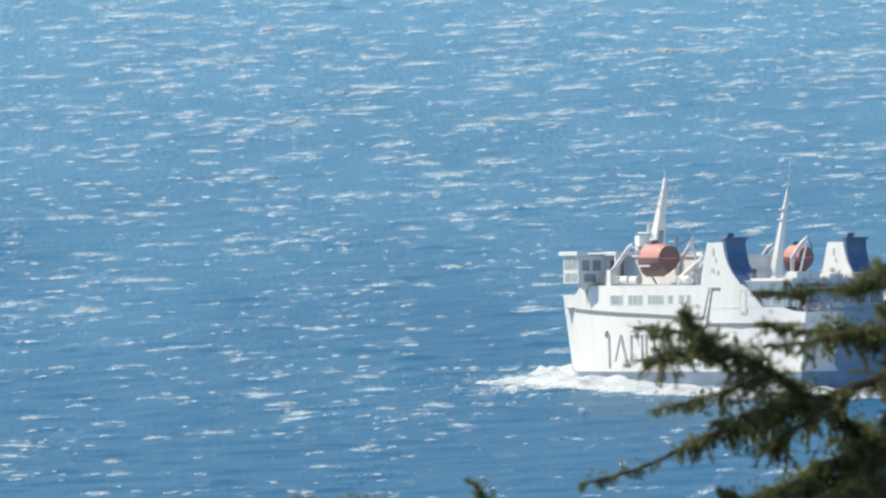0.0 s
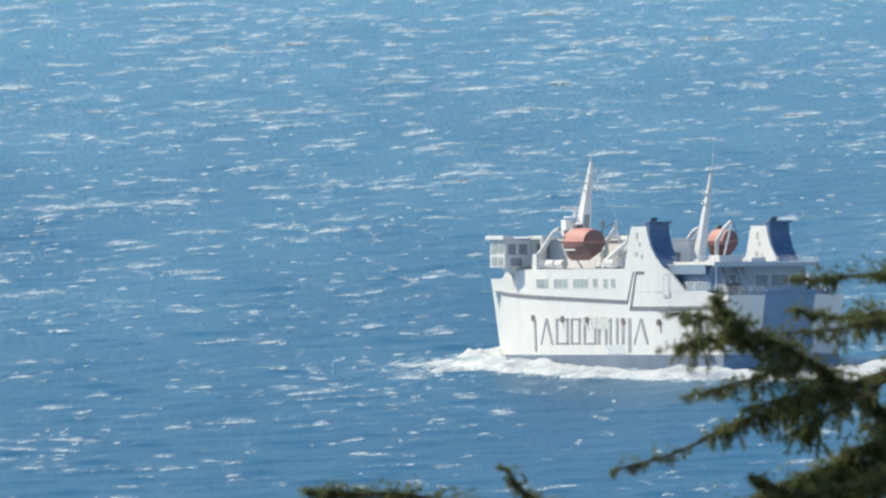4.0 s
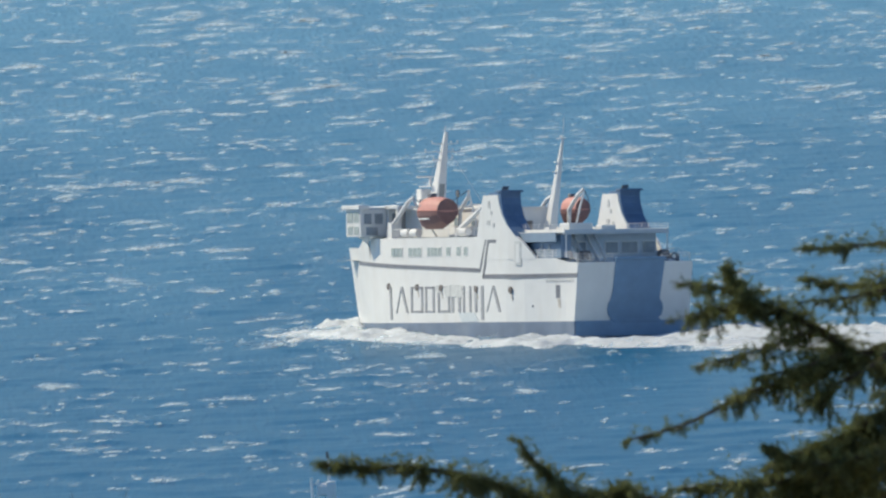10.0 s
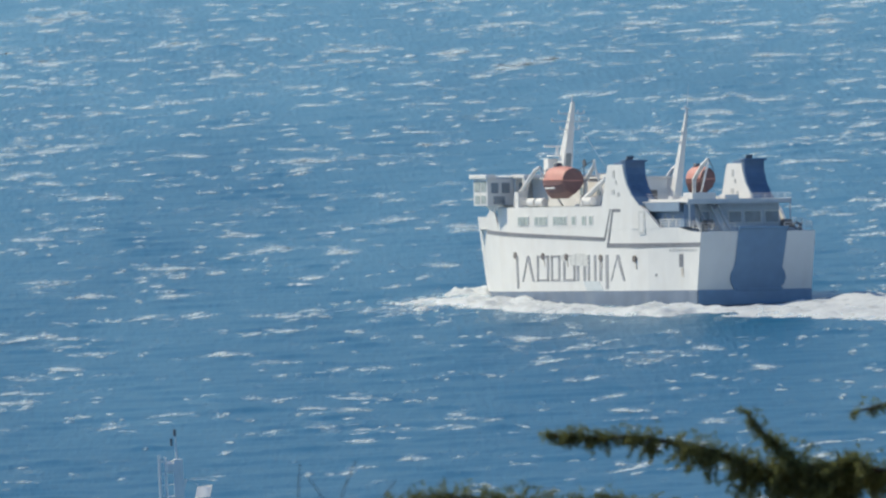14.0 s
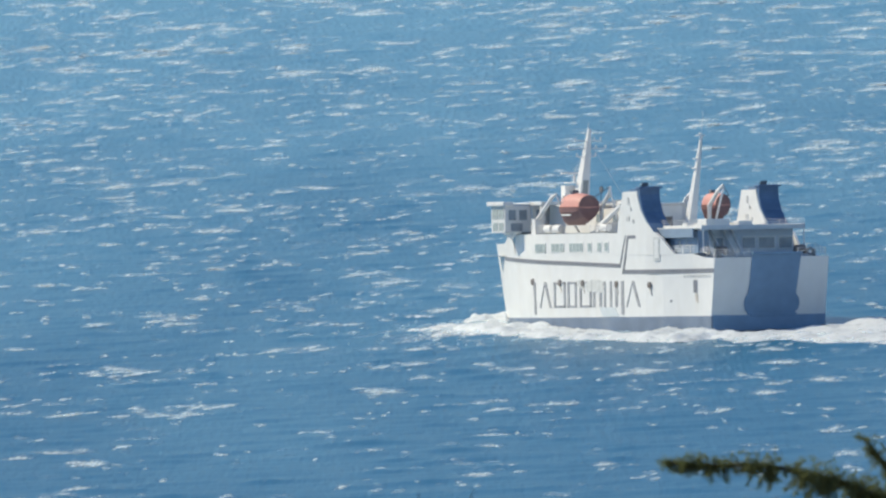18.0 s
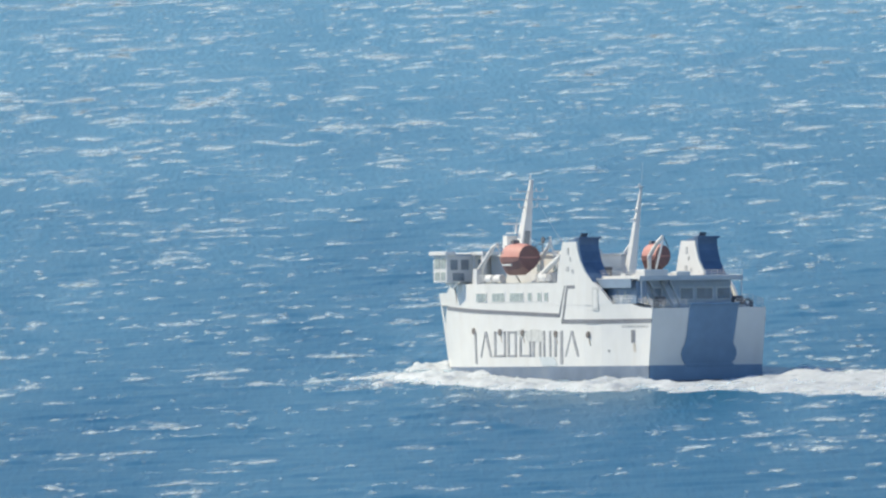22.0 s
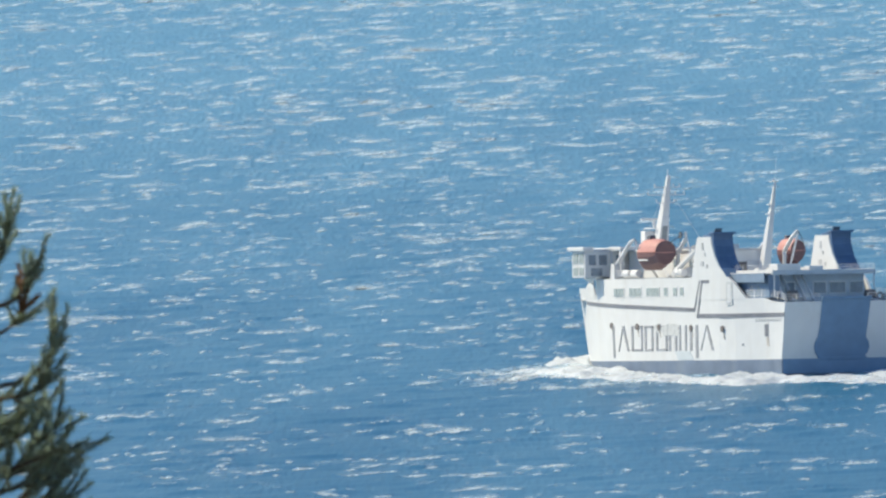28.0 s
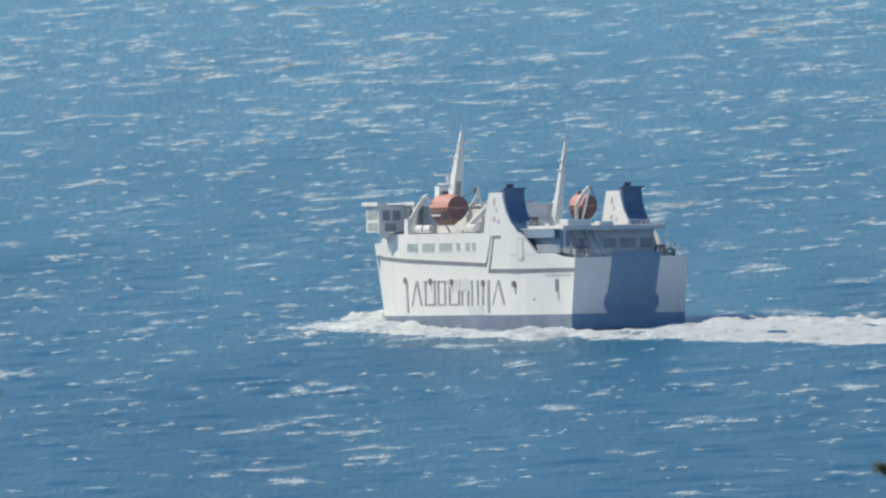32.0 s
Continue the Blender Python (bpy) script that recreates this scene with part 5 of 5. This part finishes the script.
def build_cedar():
    tree = new("cedar_tree")
    tagged(tree, "dark green cedar with drooping layered branches on the slope", "tree")
    foot = Vector((2.35, 45.6, ground_level(2.35, 45.6) - 0.3))
    head = Vector((2.08, 45.3, EYE[2] - 1.62))
    part("trunk", tube([foot, foot.lerp(head, 0.4) + Vector((0.06, 0, 0)), foot.lerp(head, 0.8), head], [0.24, 0.16, 0.06, 0.012], 10), BARK, tree, "rough grey-brown trunk")
    D = 45.0
    at = lambda *uv: [ray_point(u, v, D + o) for u, v, o in uv]
    limbs = [
        (at((46.0, -55.5, 0.4), (41.2, -52.6, 0.3), (38.69, -51.0, 0.2), (36.42, -49.3, 0.1), (34.36, -47.9, 0), (32.5, -47.1, 0), (31.5, -46.3, 0), (31.0, -45.2, -0.03)), 1.75, 0.085, 0.5, 0.016),
        (at((32.6, -47.2, 0), (31.2, -46.4, -0.04), (30.2, -46.1, -0.07), (28.35, -45.85, -0.1)), 1.0, 0.055, 0.5, 0.005),
        (at((32.2, -47.5, 0), (30.6, -47.2, 0.05), (29.8, -47.25, 0.05), (28.35, -47.6, 0.04)), 1.15, 0.055, 0.5, 0.005),
        (at((34.8, -48.4, 0), (33.0, -49.0, -0.08), (31.2, -49.45, -0.1), (29.3, -49.9, -0.12)), 0.9, 0.06, 0.7, 0.005),
        (at((36.2, -49.6, 0.05), (34.6, -50.0, -0.05), (33.2, -50.3, -0.08), (32.2, -50.6, -0.08)), 1.0, 0.07, 0.7, 0.005),
        (at((45.6, -49.5, 0.3), (42.0, -48.6, 0.2), (39.62, -48.9, 0.15), (37.6, -49.5, 0.1), (35.6, -50.1, 0.05), (33.4, -50.75, 0), (31.57, -51.25, 0), (28.87, -52.45, -0.05), (25.8, -53.2, -0.1)), 1.5, 0.075, 0.8, 0.013),
        (at((38.8, -49.4, 0.15), (37.2, -50.4, 0.0), (35.6, -51.1, -0.05), (34.6, -51.9, -0.05)), 1.5, 0.085, 0.8, 0.006),
        (at((45.2, -44.6, 0.2), (40.86, -44.45, 0.05), (38.95, -44.43, 0), (36.35, -44.55, -0.05), (34.1, -44.56, -0.1)), 1.3, 0.035, 0.25, 0.007),
        (at((45.3, -47.6, 0.3), (40.77, -46.9, 0.1), (38.88, -46.4, 0.1), (36.54, -46.4, 0.05), (34.45, -45.9, 0.05)), 1.5, 0.05, 0.5, 0.008),
        (at((40.4, -46.7, 0.1), (38.88, -46.6, 0.05), (36.52, -46.93, -0.05), (33.9, -47.05, -0.1)), 0.8, 0.055, 0.6, 0.006),
        (at((45.8, -52.0, 0.3), (40.6, -51.6, 0.15), (38.64, -52.2, 0.1), (35.45, -53.8, 0.05), (32.2, -55.3, 0)), 1.6, 0.085, 0.6, 0.012),
        (at((41.5, -52.0, 0.2), (38.9, -52.9, 0.2), (36.6, -54.6, 0.2), (34.6, -55.9, 0.2)), 1.6, 0.09, 0.7, 0.008),
        (at((45.9, -55.0, 0.3), (40.5, -53.75, 0.1), (38.56, -54.2, 0.0), (34.9, -54.7, -0.05), (33.2, -54.2, -0.05), (32.5, -53.8, -0.05)), 1.5, 0.08, 0.5, 0.010),
        (at((46.5, -66.0, 0.4), (33.0, -60.5, 0.2), (26.6, -58.06, 0.1), (24.73, -57.23, 0.05), (21.92, -56.03, 0), (19.59, -54.86, 0), (16.18, -53.98, -0.05), (13.4, -53.80, -0.05), (11.5, -53.58, -0.05)), 1.45, 0.062, 0.85, 0.012),
        (at((26.4, -57.9, 0.1), (24.76, -56.7, 0.05), (23.26, -55.65, 0), (21.74, -54.1, 0), (20.8, -52.9, -0.03)), 1.6, 0.055, 0.6, 0.006),
        (at((26.2, -57.9, 0.1), (24.5, -56.6, 0.05), (23.1, -55.4, 0), (22.0, -54.3, 0)), 2.0, 0.07, 0.6, 0.007),
        (at((25.6, -57.6, 0.05), (23.9, -56.5, 0.05), (22.9, -55.9, 0), (22.2, -55.5, -0.04)), 1.9, 0.06, 0.9, 0.005),
        (at((46.6, -70.0, 0.4), (28.0, -62.0, 0.2), (20.19, -59.1, 0.1), (17.57, -58.25, 0.05), (14.95, -57.7, 0), (12.32, -57.15, 0), (9.69, -56.7, 0), (7.05, -56.35, -0.05), (4.39, -56.55, -0.05), (3.31, -57.0, -0.05)), 1.6, 0.075, 1.1, 0.012),
        (at((23.0, -59.1, 0.1), (20.75, -58.3, 0.05), (17.61, -57.4, 0), (15.4, -56.9, -0.05), (13.67, -56.5, -0.05)), 1.0, 0.05, 0.7, 0.006),
        (at((30.0, -59.6, 0.15), (26.0, -58.9, 0.1), (22.0, -58.0, 0.0), (19.0, -57.6, 0.0)), 1.4, 0.07, 0.8, 0.008),
        (at((40.0, -57.2, 0.25), (37.15, -56.03, 0.2), (35.47, -55.62, 0.1), (33.11, -55.44, 0), (31.41, -55.42, -0.05), (29.71, -55.46, -0.05), (27.95, -55.56, -0.08)), 1.5, 0.08, 0.4, 0.010),
        (at((39.5, -52.2, 0.2), (37.28, -52.89, 0.1), (35.56, -53.59, 0.05), (33.84, -54.19, 0), (32.46, -54.73, 0)), 1.5, 0.07, 0.4, 0.008),
        (at((39.4, -53.6, 0.2), (37.22, -54.34, 0.15), (35.16, -55.01, 0.1), (33.09, -55.86, 0.05), (31.04, -56.2, 0)), 1.6, 0.09, 0.4, 0.009),
        (at((39.4, -55.1, 0.2), (37.17, -55.52, 0.1), (35.12, -56.11, 0.05), (33.06, -56.54, 0), (30.5, -56.9, 0)), 1.6, 0.09, 0.4, 0.008),
        (at((31.5, -57.6, 0.1), (28.66, -56.35, 0.05), (26.98, -55.94, 0), (25.63, -55.72, 0), (24.62, -55.59, 0), (23.6, -55.63, -0.02)), 1.4, 0.07, 0.5, 0.008),
        (at((29.5, -57.2, 0.1), (27.34, -56.33, 0.05), (25.85, -55.45, 0), (25.16, -55.67, 0), (23.46, -55.93, 0)), 1.5, 0.07, 0.4, 0.007),
        (at((29.8, -57.4, 0.1), (27.5, -56.59, 0.1), (25.81, -56.35, 0.05), (24.11, -56.44, 0), (22.07, -56.68, 0)), 1.6, 0.08, 0.4, 0.008),
        (at((44.4, -40.4, 0.2), (44.0, -39.4, 0.1), (43.2, -38.1, 0.05)), 1.3, 0.05, 0.4, 0.006),
        (at((44.8, -42.6, 0.2), (43.4, -40.9, 0.1), (42.0, -39.6, 0.05)), 1.4, 0.06, 0.4, 0.007),
        (at((45.0, -43.9, 0.2), (43.0, -43.1, 0.1), (40.9, -43.5, 0.05), (39.3, -44.0, 0)), 1.4, 0.06, 0.5, 0.008),
        (at((44.6, -41.9, 0.2), (43.4, -42.0, 0.2), (42.0, -41.9, 0.1)), 1.4, 0.07, 0.5, 0.006),
        (at((45.2, -45.6, 0.2), (43.6, -45.4, 0.1), (41.6, -45.8, 0.1), (40.2, -45.5, 0.05)), 1.6, 0.08, 0.6, 0.007),
        (at((45.6, -48.2, 0.2), (43.8, -47.4, 0.2), (42.0, -47.7, 0.15), (40.4, -48.0, 0.1)), 1.7, 0.09, 0.7, 0.007),
        (at((45.8, -51.4, 0.2), (43.8, -50.3, 0.2), (42.0, -50.5, 0.15), (40.2, -50.6, 0.1)), 1.7, 0.09, 0.7, 0.007),
        (at((45.9, -53.8, 0.2), (44.0, -53.0, 0.2), (42.2, -53.4, 0.15), (40.6, -53.6, 0.1)), 1.7, 0.09, 0.7, 0.007),
        (at((45.0, -41.5, 0.25), (44.6, -43.5, 0.2), (44.5, -46.0, 0.2), (44.4, -49.5, 0.2), (44.6, -53.0, 0.2), (44.6, -57.0, 0.2)), 1.7, 0.10, 0.6, 0.008),
    ]
    for i, (spine, bushy, twig, droop, thick) in enumerate(limbs):
        cedar_branch(tree, spine, 100 + i, thick, bushy, twig, droop)
    # the close-set boughs about the leader
    r = random.Random(61)
    for i in range(34):
        v = -39.0 - 19.0 * (i + r.random()) / 34
        tip = max(39.6, 42.6 - 0.32 * (-40 - v)) + r.uniform(0.0, 1.6)
        cedar_branch(tree, at((46.6, v - 1.6, 0.6), (45.2, v - 0.6, 0.5), ((tip + 45.2) / 2, v + r.uniform(-0.3, 0.4), 0.45), (tip, v + r.uniform(-0.8, 0.3), 0.4)), 200 + i, 0.008, 1.5, 0.075, 0.7)
    coarse_crown(tree, foot, head, 0, 77, CEDAR, lambda end, c: end.x > 2.3 or end.z < EYE[2] - 3.3)
    return tree


def pine_shoot(tree, spine, seed, thick=0.006, start=0.0, needle=0.028, mat=None):
    """A pine twig with long needles in brushes towards its end."""
    r = random.Random(seed)
    line = curve_points(spine, 26)
    wood = tube(line[::3] + [line[-1]], [thick * (1 - 0.6 * i / 9) for i in range(len(line[::3]) + 1)], 6)
    leaves = Needles(seed + 900)
    for i in range(2, 26):
        s = i / 25
        d = (line[i] - line[i - 1]).normalized()
        if s >= start:
            leaves.tuft(line[i], d * 0.9 + Vector((0, 0, 0.3)), 13, needle, 0.0036, 0.42)
            if i % 2 == 0:
                t = (d + Vector((r.gauss(0, 0.5), r.gauss(0, 0.6), r.gauss(0.35, 0.5)))).normalized()
                q = line[i]
                for k in range(r.randint(5, 11)):
                    t = (t + Vector((0, 0, 0.07))).normalized()
                    q = q + t * 0.009
                    leaves.tuft(q, t, 9, needle * 0.8, 0.0036, 0.40)
                tube([line[i], q], [0.0026, 0.0014], 4, wood)
    shoot = part("branch", wood, BARK, tree)
    leaves.part("needles", mat or PINE, shoot, "grey-green needle tufts")
    return shoot


def build_pine():
    tree = new("pine_tree")
    tagged(tree, "young grey-green pine with tufted needles on the slope", "tree")
    D = 44.0
    at = lambda *uv: [ray_point(u - 0.65, v - 0.85, D + o) for u, v, o in uv]
    foot = Vector((-1.95, 44.2, ground_level(-1.95, 44.2) - 0.3))
    tip = Vector(ray_point(-35.75, -40.45, 44.0))
    lead = [foot, Vector((-1.85, 44.1, 120.0)), Vector(ray_point(-37.85, -52.05, 44.0)), Vector(ray_point(-36.75, -46.75, 44.0)), tip]
    part("trunk", tube(lead, [0.14, 0.08, 0.02, 0.014, 0.006], 9), BARK, tree, "grey pine trunk")
    shoots = [
        (at((-34.4, -39.9, 0), (-33.8, -38.7, 0), (-33.4, -37.7, 0), (-33.25, -37.2, 0)), 0.0),
        (at((-34.6, -41.0, 0), (-33.3, -40.7, -0.05), (-32.6, -40.0, -0.05), (-32.1, -39.4, -0.05)), 0.25),
        (at((-34.9, -42.6, 0), (-33.6, -42.0, 0.05), (-32.9, -41.5, 0.05)), 0.6),
        (at((-35.3, -44.7, 0), (-33.2, -44.5, -0.05), (-31.9, -43.7, -0.08), (-31.4, -42.6, -0.1), (-31.4, -42.0, -0.1)), 0.35),
        (at((-35.1, -45.3, 0), (-33.8, -45.2, -0.05), (-32.6, -45.0, -0.08), (-31.8, -44.4, -0.08)), 0.3),
        (at((-35.7, -46.8, 0), (-34.2, -46.5, 0), (-33.2, -46.3, 0)), 0.2),
        (at((-36.0, -49.3, 0), (-33.8, -48.6, -0.05), (-32.1, -48.0, -0.1), (-31.0, -47.8, -0.12)), 0.25),
        (at((-33.6, -48.6, -0.05), (-32.4, -47.4, -0.05), (-31.4, -46.6, -0.05)), 0.25),
        (at((-36.0, -50.0, 0), (-33.6, -50.3, -0.05), (-32.2, -50.4, -0.05), (-31.2, -50.2, -0.08)), 0.2),
        (at((-33.4, -50.0, 0), (-32.4, -49.2, 0), (-31.5, -48.7, 0)), 0.1),
        (at((-36.5, -52.0, 0), (-34.2, -51.8, 0), (-32.6, -51.9, 0), (-31.2, -51.6, 0)), 0.1),
        (at((-36.0, -48.4, 0.05), (-34.4, -47.6, 0.05), (-33.0, -46.9, 0.05), (-32.2, -46.2, 0.05)), 0.15),
        (at((-36.2, -50.4, -0.05), (-34.2, -49.6, -0.06), (-32.6, -49.3, -0.06), (-31.6, -49.4, -0.06)), 0.15),
        (at((-36.2, -50.0, 0.1), (-35.0, -48.2, 0.1), (-34.2, -47.2, 0.1)), 0.1),
        (at((-36.6, -53.2, 0), (-34.6, -53.0, 0), (-33.0, -53.1, 0), (-31.9, -53.0, 0)), 0.1),
        (at((-36.2, -49.8, 0.08), (-34.4, -49.0, 0.08), (-32.8, -48.6, 0.08), (-31.6, -48.3, 0.08)), 0.1),
        (at((-35.0, -50.2, -0.1), (-33.4, -51.0, -0.1), (-32.2, -51.4, -0.1), (-31.2, -51.2, -0.1)), 0.1),
        (at((-35.2, -43.6, 0), (-34.8, -42.0, 0), (-34.6, -40.4, 0)), 0.1),
        (at((-34.4, -39.6, 0), (-35.4, -38.7, 0), (-36.1, -38.2, 0)), 0.2),
        (at((-34.9, -42.0, 0), (-36.4, -41.2, 0), (-37.4, -40.6, 0)), 0.2),
        (at((-35.4, -45.2, 0), (-37.0, -44.6, 0), (-38.4, -43.6, 0)), 0.2),
        (at((-36.2, -49.0, 0), (-38.4, -48.4, 0), (-40.2, -47.4, 0)), 0.2),
    ]
    for i, (spine, start) in enumerate(shoots):
        pine_shoot(tree, spine, 300 + i, 0.006, start)
    pine_shoot(tree, at((-33.2, -40.9, -0.05), (-33.0, -41.2, -0.06), (-32.8, -41.0, -0.06)), 399, 0.002, 0.55, 0.02, PINE_DRY)
    coarse_crown(tree, foot, Vector((-1.75, 44.0, EYE[2] - 2.0)), 0, 88, PINE, lambda end, c: end.z < EYE[2] - 3.4 or end.x < -2.2, 1.7)
    return tree


def build_sapling():
    tree = new("bare_sapling")
    tagged(tree, "leafless sapling with thin dark twigs", "sapling")
    D = 40.0
    at = lambda *uv: [ray_point(u, v, D + o) for u, v, o in uv]
    foot = Vector((0.05, 40.0, ground_level(0.05, 40.0) - 0.2))
    fork = Vector(ray_point(1.2, -66.0, D))
    part("trunk", tube([foot, foot.lerp(fork, 0.5) + Vector((0.05, 0, 0)), fork], [0.06, 0.035, 0.010], 8), BARK, tree)
    for i, spine in enumerate((
        at((1.2, -66, 0), (-0.2, -60, 0), (-0.35, -56.5, 0), (-0.19, -54.4, 0)),
        at((1.2, -66, 0), (1.3, -60, 0), (0.97, -56.6, 0), (0.12, -55.0, 0)),
        at((1.2, -66, 0), (0.9, -59, 0), (1.5, -56.6, 0), (2.41, -54.4, 0)),
        at((1.2, -66, 0), (2.4, -60, 0), (3.35, -56.7, 0), (4.27, -55.4, 0)),
        at((0.9, -59, 0), (-1.4, -57.2, 0), (-3.2, -56.4, 0)),
    )):
        line = curve_points(spine, 12)
        part("twig", tube(line, [0.0020 * (1 - 0.6 * k / 11) for k in range(12)], 5), BARK, tree)
    return tree


CEDAR_TREE = build_cedar()
PINE_TREE = build_pine()
SAPLING = build_sapling()


# ---- what moves ----
def ferry_place(t):
    """Where the ferry's stern floats and its heading."""
    x, y = -3.15 * (t - 32), 2725.0 + 4.5 * (t - 32)
    return x, y, 180 - (63.7 + 0.03438 * (t - 32))


def motions():
    beats = [i * 0.5 for i in range(65)]
    rows = []
    for t in beats:
        x, y, turn = ferry_place(t)
        rows.append((t, pose(x, y, 0, 0, 0, turn) @ pose(0, 0, 0, 2.75 + 0.15 * math.sin(t * 0.9)) @ pose(0, 0, 0, 0, 1.38)))
    walk(FERRY, rows)
    for i, ob in enumerate(WASH):
        rows = []
        for t in beats:
            x, y, turn = ferry_place(t)
            rows.append((t, pose(x, y, 0.12 * math.sin(t * 1.7 + i * 1.3), 0, 0, turn)))
        walk(ob, rows)
    walk(CHOP, [(t, pose(0, 2.2 * (16 - t), 0)) for t in (0, 16, 32)])
    for i, ob in enumerate(WHITECAPS):
        walk(ob, [(t, pose(0.5 * (i - 2.5) * (t - 16) / 4, (1.6 + 0.3 * i) * (16 - t), 0.05 + 0.28 * math.sin(t * (0.8 + 0.07 * i) + i * 1.05))) for t in beats])
    rows = []
    for t in beats:
        reach = 2048 + 4.6 * (t - 13)
        u = (-3.15 - 4.46 * (t - 13)) / 1000
        rows.append((t, pose(reach * u + 1.2, reach, 0.15 * math.sin(t * 1.4), 0.8 * math.sin(t * 1.1), 0, 180)))
    walk(VESSEL, rows)
    for bird, u, v, side, climb in ((SWIFT_A, 2.48, -52.48, -11.68, -0.46), (SWIFT_B, 11.33, -43.52, -18.68, -1.1)):
        rows = []
        for t in [k * 0.5 for k in range(65)]:
            x, y, z = ray_point(u + side * (t - 8), v + climb * max(-1.5, min(1.5, t - 8)) + 7.0 * max(-3.0, min(0.0, t - 7.75)), 560.0)
            rows.append((t, pose(x, y, z, 35 * math.sin(t * 9), 0, 180)))
        walk(bird, rows)


motions()
